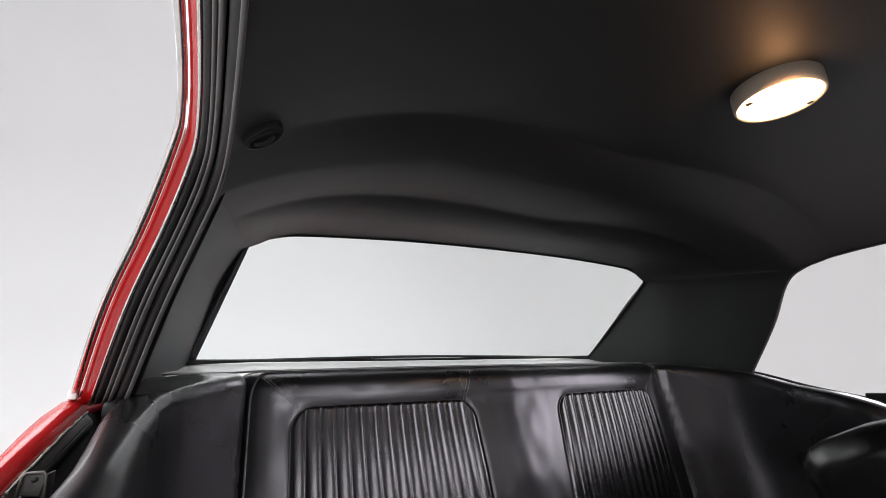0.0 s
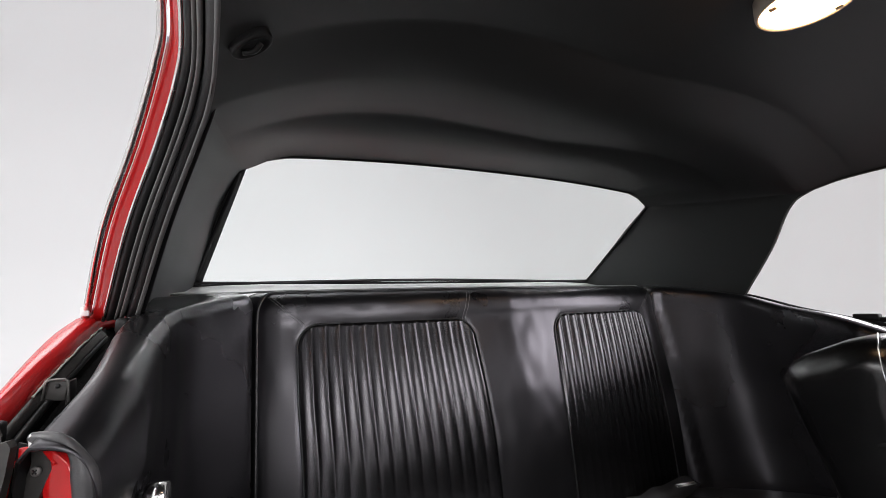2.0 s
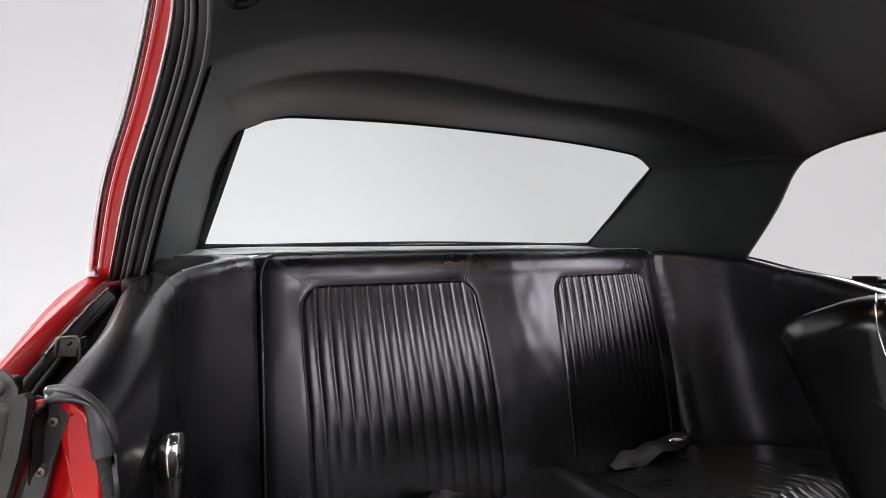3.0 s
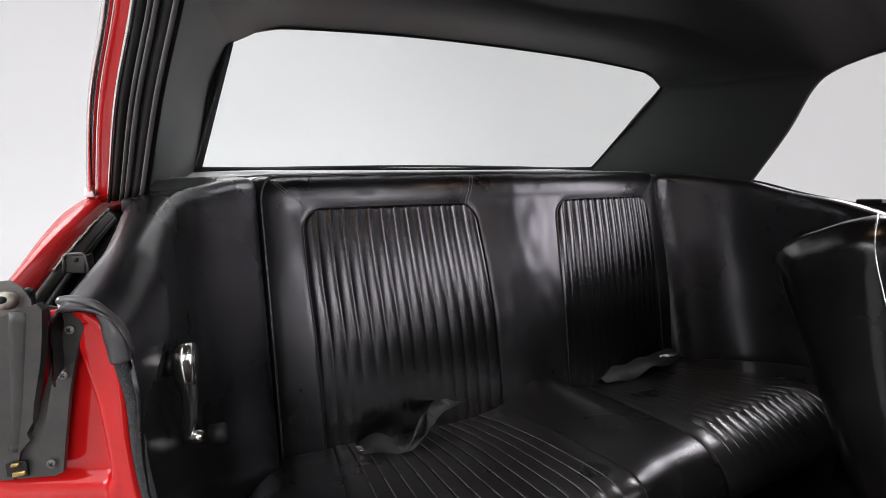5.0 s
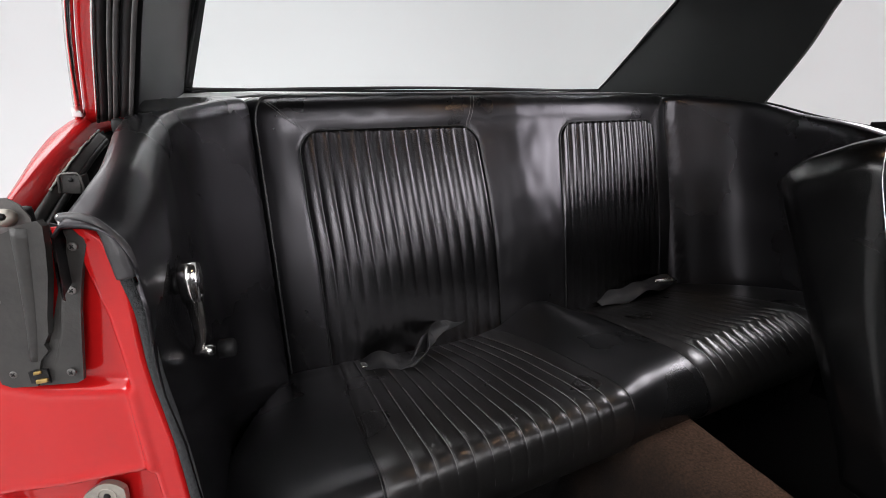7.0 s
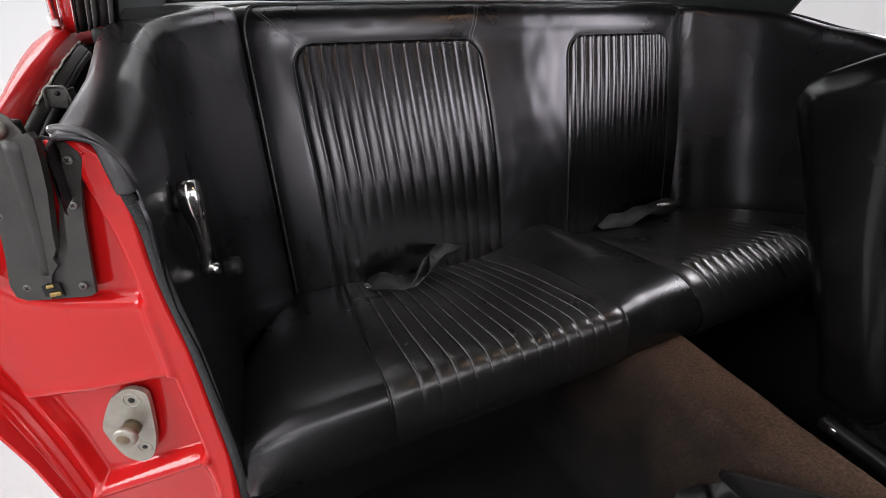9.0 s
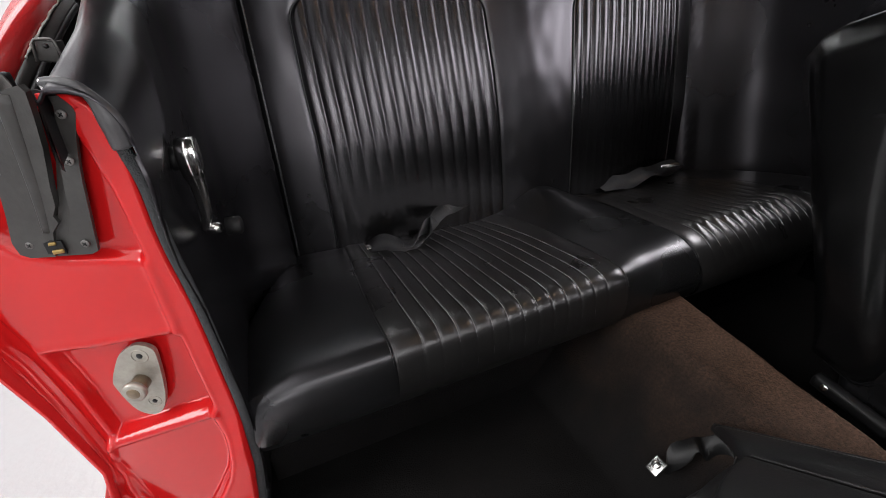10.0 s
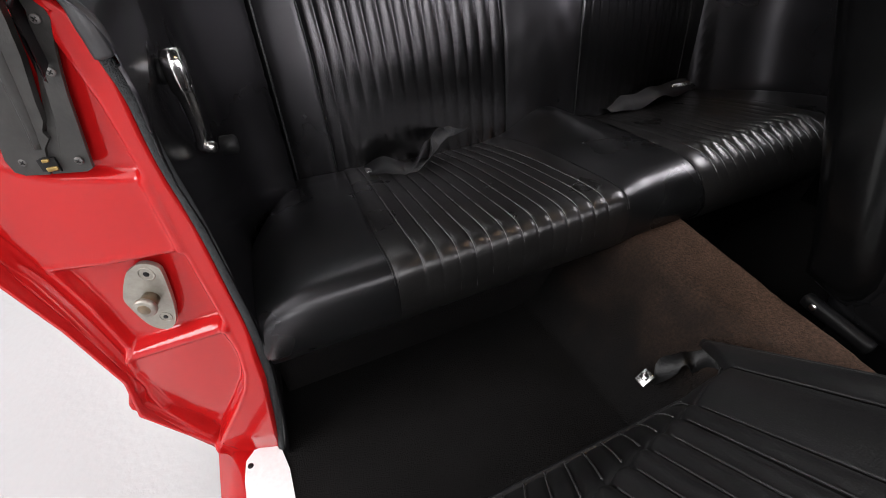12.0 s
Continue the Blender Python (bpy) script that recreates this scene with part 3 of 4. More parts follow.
def build_floor():
    rows = [[(x, y, floor_z(x, y)) for x in np.r_[np.linspace(-0.74, -0.26, 20), np.linspace(-0.25, 0.25, 140), np.linspace(0.26, 0.74, 20)]] for y in np.linspace(-1.0, 0.60, 160)]
    rows = [[(x, y, z + 0.0016 * noise.noise((x * 160, y * 160, 5)) * (1 if abs(x) < 0.2 else 0)) for x, y, z in r] for r in rows]
    car = part("floor_carpet", loft(rows), CARPET)
    tagged(car, "black carpet, turning brown along the centre tunnel", "carpet", kind="structure")
    heel = part("heel_board", loft([[(x, y, z) for x in np.linspace(-0.70, 0.70, 20)] for y, z in ((0.57, 0.20), (0.56, 0.30), (0.55, 0.45))]), BLACKC)
    tagged(heel, "dark carpeted board under the rear seat", "heel board", kind="structure")
    pan = part("floor_pan", block((0, 0.5, 0.16), (1.5, 3.2, 0.03), 0.01), RUBBER)
    tagged(pan, "dark underside of the car floor", "floor pan", kind="structure")
    bulk = part("wall_bulkhead", block((0, 1.24, 0.58), (1.46, 0.03, 0.86), 0.005), RUBBER)
    tagged(bulk, "dark steel wall behind the rear seat", "bulkhead", kind="structure")
    for s in (1, -1):
        # Filler added to darken the bright gap between seat and side panel.
        fill = part("wall_corner", block((s * 0.60, 1.13, 0.618), (0.16, 0.17, 0.78), 0.01), RUBBER)
        tagged(fill, "added dark filler block closing the gap behind the seat end", "bulkhead", kind="structure")
    # Unseen block closing the cabin front, its height set to hold back light.
    dash = part("wall_dash", block((0, -0.98, 0.59), (1.46, 0.12, 0.76), 0.03), VINYL)
    tagged(dash, "unseen black block in the dashboard's place, holding back front light", "dashboard", kind="structure")


build_side_trim(1)
build_side_trim(-1)
build_floor()

# ---- rear seat ----
REAR_SEAT = thing("rear_bench", "black vinyl rear bench seat with four pleated inserts", "car seat")
BACK_PROFILE = np.array(spline([(-0.085, 0.40, 0), (-0.064, 0.62, 0), (-0.049, 0.72, 0), (-0.027, 0.83, 0), (-0.002, 0.94, 0), (0.001, 0.976, 0), (0.006, 1.000, 0), (0.020, 1.0155, 0), (0.040, 1.0205, 0), (0.090, 1.0235, 0), (0.125, 1.015, 0), (0.135, 0.97, 0)], 200))


BACK_TOP = int(BACK_PROFILE[:, 1].argmax())


def back_point(x, s, out=0.0):
    """The seat back's front: x across, s from 0 (foot) to 1 (behind its top), out metres proud."""
    k = s * 199
    i = min(int(k), 198)
    p = BACK_PROFILE[i] + (BACK_PROFILE[i + 1] - BACK_PROFILE[i]) * (k - i)
    d = BACK_PROFILE[min(i + 2, 199)] - BACK_PROFILE[max(i - 2, 0)]
    n = np.array([-d[1], d[0]]) / math.hypot(d[0], d[1])
    a = abs(x)
    end = min(max((a - 0.548) / 0.037, 0.0), 1.0)
    end = 1 - math.sqrt(1 - end * end)
    bow = 0.915 + 0.235 * x * x
    swell = 0.006 * math.exp(-(x / 0.080) ** 2) * step(0.0, 0.3, s)
    u = min(max((a - 0.497) / 0.066, 0.0), 1.0)
    swell += 0.0035 * math.sin(math.pi * u) * step(0.76, 0.88, p[1]) * step(0.86, 0.74, s)
    y = bow + p[0] + n[0] * out + 0.026 * end - swell
    return (x, y, p[1] + n[1] * out - 0.014 * end)


def insert_in(z):
    """Distance of an insert's inner edge from the middle: the inserts widen a little downwards."""
    return float(np.interp(z, [0.4, 0.6, 0.7, 0.8, 0.9, 0.96], [0.0955, 0.0965, 0.0985, 0.103, 0.111, 0.114]))


def insert_out(z):
    return float(np.interp(z, [0.4, 0.6, 0.7, 0.8, 0.9, 0.96], [0.486, 0.487, 0.4885, 0.4935, 0.4935, 0.493]))


def back_s(z):
    """s at a height on the front of the back."""
    return float(np.interp(z, BACK_PROFILE[:BACK_TOP, 1], np.arange(BACK_TOP) / 199))


def insert_span(z, top, r):
    """The stretch of a rounded insert at height z."""
    d = max(0.0, z - (top - r))
    cut = r - math.sqrt(max(r * r - d * d, 0.0))
    return insert_in(z) + cut, insert_out(z) - cut


def rib(u, count, power=2.6):
    """Height of a row of padded pleats with narrow grooves between them."""
    f = (u * count) % 1.0
    return 1 - abs(2 * f - 1) ** power


def build_rear_back():
    seat = REAR_SEAT
    rows = []
    for x in np.linspace(-0.582, 0.582, 220):
        row = []
        for s in np.linspace(0, 1, 140):
            z = BACK_PROFILE[int(s * 199)][1] if s * 199 < BACK_TOP else 2.0
            a, b = insert_span(min(z, 0.951), 0.952, 0.045)
            sink = step(a - 0.005, a + 0.005, abs(x)) * step(b + 0.005, b - 0.005, abs(x)) * step(0.956, 0.945, z)
            pucker = 0.0016 * noise.noise((x * 26, z * 9, 2)) * step(0.965, 0.985, z) * step(1.6, 1.019, z)
            crumple = 0.0014 * noise.noise((x * 30, z * 17, 6)) * step(0.10, 0.07, abs(x)) + 0.0007 * noise.noise((x * 13, z * 9, 4))
            row.append(back_point(x, s, (pucker + crumple) * (1 - sink) - 0.0030 * sink))
        rows.append(row + [(x, 1.17, 0.9), (x, 1.14, 0.40)])
    seat = part("seat_back", loft(rows, close_u=True, caps=True), VINYL, seat, "black vinyl seat back with two pleated inserts")
    for m in (-1, 1):
        rows, edge_l, edge_r = [], [], []
        zs = np.r_[np.linspace(0.41, 0.85, 46), 0.952 - 0.045 + 0.045 * np.sin(np.linspace(-0.6, math.pi / 2, 20))]
        for z in sorted(zs):
            a, b = insert_span(z, 0.952, 0.045)
            s = back_s(z)
            row = []
            for u in np.linspace(0, 1, 169):
                x = a + (b - a) * u
                g = (x - insert_in(z)) / (insert_out(z) - insert_in(z))
                soft = step(0.0, 0.02, u) * step(1.0, 0.98, u) * step(0.9535, 0.947, z)
                fade = 0.18 + 0.82 * step(0.56, 0.90, z)
                row.append(back_point(m * x, s, -0.001 + (0.0052 if m > 0 else 0.0042) * rib(g, 14, 2.3) * soft * fade))
            rows.append(row)
            edge_l.append(back_point(m * a, s, 0.0004))
            edge_r.append(back_point(m * b, s, 0.0004))
        part("pleated_insert", loft(rows), PLEAT, seat, "fourteen narrow upright pleats")
        part("piping", tube(edge_l + list(reversed(edge_r)), 0.0019, 6), PIPING, seat)
        for x0, x1, z1 in ((0.138, 0.116, 1.013), (0.474, 0.543, 1.008)):
            for g in (-0.0035, 0.0035):
                pts = [back_point(m * (x0 + (x1 - x0) * u) + g, back_s(0.940) + (back_s(z1) - back_s(0.940)) * u, 0.0002) for u in np.linspace(0, 1, 14)]
                part("stitching", tube(pts, 0.0006, 5), SEAM, seat)
    # one piping runs up the sides and over the top, round at its corners
    high, low = back_s(1.0185), 0.02
    turn = [(0.568, low + (high - 0.085 - low) * u) for u in np.linspace(0, 1, 40)]
    turn += [(0.568 - 0.040 * (1 - math.cos(a)), high - 0.085 * (1 - math.sin(a))) for a in np.linspace(0.15, math.pi / 2, 12)]
    run = [(-a, s) for a, s in turn] + [(x, high) for x in np.linspace(-0.51, 0.51, 50)] + [(a, s) for a, s in reversed(turn)]
    part("edge_piping", tube([back_point(x, s, 0.0012) for x, s in run], 0.0032, 6), PIPING, seat)


CUSH_PROFILE = np.array(spline([(0.99, 0.40, 0), (0.92, 0.456, 0), (0.84, 0.478, 0), (0.75, 0.498, 0), (0.65, 0.515, 0), (0.54, 0.528, 0), (0.485, 0.531, 0), (0.462, 0.5255, 0), (0.4495, 0.510, 0), (0.444, 0.475, 0), (0.451, 0.440, 0), (0.474, 0.410, 0), (0.52, 0.390, 0)], 200))


def cush_point(x, s, out=0.0):
    """The cushion's skin: x across, s from 0 (back) over the front edge to 1 (foot)."""
    k = s * 199
    i = min(int(k), 198)
    p = CUSH_PROFILE[i] + (CUSH_PROFILE[i + 1] - CUSH_PROFILE[i]) * (k - i)
    d = CUSH_PROFILE[min(i + 2, 199)] - CUSH_PROFILE[max(i - 2, 0)]
    n = np.array([d[1], -d[0]]) / math.hypot(d[0], d[1])
    wide = cush_wide(p[0])
    end, tip = [1 - math.sqrt(1 - min(max((abs(x) / wide - a) / (1 - a), 0.0), 1.0) ** 2) for a in (0.88, 0.972)]
    hump = 0.058 * math.exp(-(x / 0.088) ** 2) * step(0.55, 0.86, p[0])
    far = step(-0.11, -0.01, x) * math.exp(-((p[0] - 0.462) / 0.050) ** 2) * step(0.45, 0.535, p[1])
    p = p + np.array([0.024 + 0.012 * step(0.05, 0.2, x), -0.006, 0]) * far
    sag = -0.003 * math.exp(-((abs(x) - 0.30) / 0.14) ** 2) * step(0.45, 0.6, p[0])
    return (x, p[0] + n[0] * out + 0.009 * tip * step(0.6, 0.45, p[0]), p[1] + n[1] * out + (hump + sag) - 0.032 * end * step(0.42, 0.5, p[1]))


def cush_wide(y):
    return 0.60 + 0.098 * step(0.98, 0.55, y)


def build_rear_cushion():
    seat = REAR_SEAT
    rng = random.Random(4)
    rows = []
    for q in np.r_[-np.sin(np.linspace(math.pi / 2, 1.2, 14)), np.linspace(-0.93, 0.93, 150)[1:-1], np.sin(np.linspace(1.2, math.pi / 2, 14))]:
        row = []
        for s in np.linspace(0, 1, 110):
            x = q * cush_wide(CUSH_PROFILE[int(s * 199)][0])
            w = 0.0025 * noise.noise((x * 14, s * 10, 3)) * step(0.14, 0.02, abs(x)) * step(0.70, 0.55, s) + 0.0015 * noise.noise((x * 7, s * 6, 8))
            bend = step(0.05, 0.70, s)
            inner, outer = 0.123 - 0.029 * bend, 0.470 + 0.033 * bend
            under_insert = step(inner, inner + 0.012, abs(x)) * step(outer, outer - 0.012, abs(x)) * step(0.05, 0.09, s) * step(0.94, 0.90, s)
            row.append(cush_point(x, s, w * (1 - under_insert) - 0.004 * under_insert))
        rows.append(row + [(row[-1][0], 0.95, 0.36)])
    seat = part("seat_cushion", loft(rows, close_u=True, caps=True), SEATV, seat, "black vinyl cushion, wrinkled at its front edge")
    for m in (-1, 1):
        rows = []
        ss = np.linspace(0.06, 0.93, 110)

        def xat(g, s):
            f = step(0.05, 0.70, s)
            return 0.165 - 0.029 * f + (0.275 + 0.050 * f) * g

        def border(s, outer):
            f = step(0.05, 0.70, s)
            return 0.470 + 0.033 * f if outer else 0.123 - 0.029 * f

        def puff(s):
            """Height of the pleats: fullest where they turn over the front edge."""
            turn = math.exp(-((s - (0.75 if m < 0 else 0.665)) / 0.06) ** 2)
            return (0.0013 + 0.0011 * turn) if m < 0 else (0.0008 + 0.0014 * step(0.45, 0.62, s) + 0.0062 * turn)

        for s in ss:
            low = 1 - 0.85 * step(*((0.76, 0.82) if m < 0 else (0.75, 0.83)), s)
            rims = []
            for outer in (False, True):
                a, b = sorted((xat(1 if outer else 0, s), border(s, outer)))
                rims.append([cush_point(m * (a + (b - a) * u), s, 0.0008 + 0.0022 * rib(u, 1) * low) for u in np.linspace(0, 1, 14)])
            row = [cush_point(m * xat(u, s), s, 0.0008 + puff(s) * rib(u, 12, 4.0 if m < 0 else 2.4) * low) for u in np.linspace(0, 1, 145)]
            rows.append(rims[0][:-1] + row + rims[1][1:])
        part("pleated_insert", loft(rows), SEATP, seat, "fourteen pleats running over the front edge")
        for k in range(13):
            ends = (0.09, 0.785) if m < 0 else (0.65, 0.785)
            pts = [cush_point(m * xat(k / 12, s), s, 0.0009 + (0.0005 + 0.9 * puff(s) if m < 0 else 0.0008)) for s in np.linspace(*ends, 70)]
            part("seam", tube(pts, 0.0010, 5, 1.0, [min(1.0, 0.15 + (69 - j) / 8) for j in range(70)]), SEAM, seat)
            for j in range(2 if m < 0 and 0 < k < 12 else 0):
                s0 = 0.805 + 0.06 * j + rng.uniform(0, 0.02)
                wig = [cush_point(m * xat(k / 12, s) + 0.0012 * noise.noise((s * 60, k, m)), s, 0.0006) for s in np.linspace(s0, s0 + rng.uniform(0.02, 0.055), 10)]
                part("crack", tube(wig, 0.00045, 4, 1.0, [math.sin(math.pi * (i + 0.5) / 10) for i in range(10)]), SEAM, seat)
        for outer in (False, True):
            for g in (-0.003, 0.003):
                pts = [cush_point(m * (border(s, outer) + g), s, 0.0008) for s in np.linspace((0.30 if outer else 0.55) if m < 0 else 0.66, 0.79, 50)]
                part("border_seam", tube(pts, 0.0009, 5), PIPING, seat)


build_rear_back()
build_rear_cushion()


# ---- front seats ----
def seat_slab(name, sec, x0, x1, mat, parent, label="", r=0.035, scale=1.0):
    """A padded slab across x with the side outline sec (y, z), round at both sides."""
    sec = [tuple(p[:2]) for p in spline([(*p, 0) for p in (*sec, sec[0])], 49)[:-1]]
    cy, cz = np.mean([p[0] for p in sec]), np.mean([p[1] for p in sec])
    ys, zs = [p[0] for p in sec], [p[1] for p in sec]
    high = max(zs) - min(zs) > max(ys) - min(ys)
    rows = []
    stops = [(x0, 1.0)] + [(x0 + r * (1 - math.cos(a)), 1 - math.sin(a)) for a in np.linspace(0.15, math.pi / 2, 7)]
    stops = stops + [(x0 + (x1 - x0) * u, 0) for u in np.linspace(0.2, 0.8, 6)] + [(x0 + x1 - x, i) for x, i in reversed(stops)]
    for x, inset in stops:
        row = []
        for i, (y, z) in enumerate(sec):
            if high:
                core = min(max(z, min(zs) + 0.10), max(zs) - 0.09)
                lvl = [p[0] for p in sec if abs(p[1] - core) < 0.04]
                m = Vector((0.5 * (min(lvl) + max(lvl)), core))
            else:
                core = min(max(y, min(ys) + 0.08), max(ys) - 0.08)
                m = Vector((core, cz))
            d = m - Vector((y, z))
            d = d.normalized() * min(r * inset * 0.8, d.length * 0.8)
            row.append((x, y + d.x, z + d.y))
        rows.append(row)
    return part(name, loft(rows, close_u=True, caps=True), mat, parent, label)


DRIVER_SIDE = [(0.36, 0.37), (0.386, 0.507), (0.404, 0.607), (0.430, 0.72), (0.460, 0.80), (0.470, 0.845), (0.452, 0.872), (0.417, 0.890), (0.365, 0.911), (0.322, 0.912), (0.296, 0.884), (0.284, 0.80), (0.268, 0.68), (0.252, 0.52), (0.247, 0.42), (0.28, 0.36)]
DRIVER_FRONT = [(0.28, 0.37), (0.295, 0.60), (0.318, 0.80), (0.342, 0.88), (0.325, 0.913), (0.285, 0.926), (0.245, 0.905), (0.225, 0.83), (0.20, 0.6), (0.19, 0.42), (0.22, 0.36)]


def build_driver_seat():
    seat = thing("front_seat", "black vinyl front bucket seat, upright, with bright edge trim", "car seat", "front seats")
    seat_slab("backrest", [(y - 0.018 - 0.055 * step(0.74, 0.34, z), z + 0.006) for y, z in DRIVER_SIDE], 0.162, 0.63, SHADEV, seat, r=0.062)
    seat_slab("front_padding", [(y - 0.012, z + 0.002) for y, z in DRIVER_FRONT], 0.184, 0.63, VINYL, seat, r=0.022)
    seat_slab("cushion", [(0.24, 0.33), (0.25, 0.43), (0.1, 0.46), (-0.2, 0.49), (-0.28, 0.46), (-0.29, 0.36), (-0.1, 0.30)], 0.19, 0.63, VINYL, seat)
    part("edge_trim", tube(spline([(0.200, 0.322, 0.923), (0.172, 0.312, 0.916), (0.158, 0.3075, 0.903), (0.157, 0.305, 0.868), (0.157, 0.295, 0.823), (0.157, 0.284, 0.779), (0.157, 0.262, 0.69), (0.158, 0.243, 0.60)], 60), 0.0010, 6), CHROME, seat, "thin bright metal edge trim")
    part("seat_hinge", block((0.180, 0.205, 0.337), (0.022, 0.12, 0.026), 0.009, Matrix.Rotation(radians(9), 4, "X")), RUBBER, seat, "black hinge cover")
    part("hinge_screw", disc((0.171, 0.2415, 0.344), (-1, 0, 0.3), 0.006, 0.004), CHROME, seat)
    part("seat_base", block((0.41, 0.0, 0.29), (0.36, 0.46, 0.10), 0.01), RUBBER, seat)


def tilt_panel(x, v, out=0.0):
    """The folded seat back's rear face: x across, v metres up from its foot."""
    c, s = math.cos(radians(41)), math.sin(radians(41))
    return (x, 0.185 - c * v + s * out, 0.450 + s * v + c * out)


PLEAT_EDGES = [-0.60, *np.linspace(-0.579, -0.274, 11), -0.176, -0.112, -0.075]


def fold_rib(x):
    """Pleats of the tipped seat back: narrow ones, then two wide ones and a border."""
    for a, b in zip(PLEAT_EDGES, PLEAT_EDGES[1:]):
        if x <= b:
            return (1 - abs(2 * (x - a) / (b - a) - 1) ** (2.2 if b - a < 0.05 else 3)) * (1.0 if b - a < 0.05 else 1.5)
    return 0.0


def build_folded_seat():
    seat = thing("front_seat", "black vinyl front bucket seat, its pleated back tipped forward", "car seat", "front seats")
    xs = np.linspace(-0.60, -0.075, 210)
    rows, foot = [], []
    for v in np.r_[np.linspace(0, 0.03, 8)[:-1], np.linspace(0.03, 0.60, 50)]:
        row = []
        for x in xs:
            g = (x + 0.60) / 0.525
            crease = 0.046 - 0.30 * (x + 0.274) - 0.10 * step(-0.2, -0.08, x)
            edge = step(0.0, 0.06, g) * step(1.0, 0.93, g)
            dip = -0.006 * step(0.014, 0.0, v)
            row.append(tilt_panel(x - 0.16 * v * step(-0.5, -0.3, x), crease + v, 0.03 * (edge - 1) + 0.0075 * fold_rib(x) * step(-0.004, 0.012, v) + dip))
        rows.append(row)
    part("backrest", loft(rows), LITMATTE, seat)
    picks = [int(np.abs(xs - e).argmin()) for e in PLEAT_EDGES[1:-1]]
    for k in picks:
        part("seam", tube([Vector(r[k]) + Vector((0, 0.0018, 0.0021)) for r in rows[5:]], 0.0011, 5), LITSEAM, seat)
    rows = []
    for u in np.linspace(0, 1, 24):
        row = []
        for x in xs:
            g = (x + 0.60) / 0.525
            crease = 0.046 - 0.30 * (x + 0.274) - 0.10 * step(-0.2, -0.08, x)
            edge = step(0.0, 0.06, g) * step(1.0, 0.93, g)
            v = crease + (-0.016 - crease) * u
            row.append(tilt_panel(x + 0.40 * (crease - v) * step(-0.1, -0.2, x), v, -0.006 + 0.03 * (edge - 1) - 0.026 * u ** 1.4 + 0.0050 * fold_rib(x) * math.sin(math.pi * u) ** 0.5))
        rows.append(row)
    part("lower_roll", loft(rows), LITMATTE, seat, "short pleats bent over the lower edge")
    for k in picks:
        part("seam", tube([Vector(r[k]) + Vector((0, 0.0021, 0.0018)) for r in rows[2:-1]], 0.0011, 5), LITSEAM, seat)
    part("piping", tube(rows[-1][8:-8], 0.0055, 8), PIPING, seat)
    part("back_shell", loft([rows[-1], [(x, y - 0.02, z - 0.05) for x, y, z in rows[-1]], [(x, y - 0.08, z - 0.07) for x, y, z in rows[-1]]]), VINYL, seat, "plain vinyl under the lower edge")
    seat_slab("cushion", [(0.16, 0.28), (0.16, 0.33), (0.1, 0.36), (-0.2, 0.42), (-0.30, 0.40), (-0.31, 0.33), (-0.1, 0.26)], -0.52, -0.08, VINYL, seat)


build_driver_seat()
build_folded_seat()


# ---- fittings ----
def build_dome_lamp():
    lamp = thing("dome_lamp", "round lit ceiling lamp with an ivory rim", "ceiling lamp")
    c, ax = Vector((0.024, 0.275, 1.362)), Vector((0, 0, -1))
    part("rim", loft([[c + Vector((r * math.cos(a), r * math.sin(a), -h)) for a in [2 * math.pi * k / 48 for k in range(48)]] for r, h in ((0.046, -0.010), (0.053, -0.010), (0.053, 0.020), (0.0522, 0.0245), (0.0508, 0.026), (0.0490, 0.0255), (0.048, 0.022))], close_u=True), LAMPW, lamp, "ivory plastic rim")
    part("lens", loft([[c + Vector((r * math.cos(a), r * math.sin(a), -h)) for a in [2 * math.pi * k / 40 for k in range(40)]] for r, h in ((0.0485, 0.023), (0.044, 0.0262), (0.030, 0.0285), (0.015, 0.0295), (0.001, 0.030))], close_u=True), LENS, lamp, "glowing warm white lens")
    for dx, dy in ((-0.037, 0.018), (0.037, -0.018)):
        part("clip", block(c + Vector((dx, dy, -0.0265)), (0.006, 0.008, 0.004), 0.001), WORN, lamp, "small brown lens clip")


build_dome_lamp()


def build_crank():
    crank = thing("window_crank", "chrome window crank with a black knob on the side panel", "window crank")
    hub = Vector((-0.685, 0.548, 0.797))
    ax = Vector((0.985, -0.17, 0)).normalized()
    part("escutcheon", disc(hub - ax * 0.010, ax, 0.013, 0.008, 0.003, 28), RUBBER, crank, "black plastic collar")
    part("spindle", disc(hub - ax * 0.002, ax, 0.011, 0.014, 0.003, 24), CHROME, crank)
    head = rounded([(0.016, 0.004), (0.012, 0.016), (0.0, 0.021), (-0.012, 0.016), (-0.016, 0.004), (-0.014, -0.012), (-0.009, -0.022), (0.009, -0.022), (0.014, -0.012)], 36)
    side = Vector((0, 0, 1)).cross(ax).normalized()
    part("hub_cap", sheet(head, lambda u, v, w: hub + side * u + Vector((0, 0, v)) + ax * (w - 0.002), 0.017), CHROME, crank, "chrome crank head")
    a, b = hub + Vector((0, 0, -0.016)) + ax * 0.006, Vector((-0.672, 0.572, 0.700)) - ax * 0.016
    path = spline([a, a.lerp(b, 0.35) + ax * 0.003, a.lerp(b, 0.75) + ax * 0.004, b], 24)
    part("arm", tube(path, 0.0085, 12, 1.0, [1.15 - 0.55 * k / 23 for k in range(24)]), CHROME, crank, "curved chrome arm")
    part("pivot", disc(b + ax * 0.003, ax, 0.0070, 0.016, 0.003), CHROME, crank)
    part("knob", disc(b + ax * 0.024, ax, 0.0115, 0.018, 0.003, 20), RUBBER, crank, "ribbed black plastic knob")


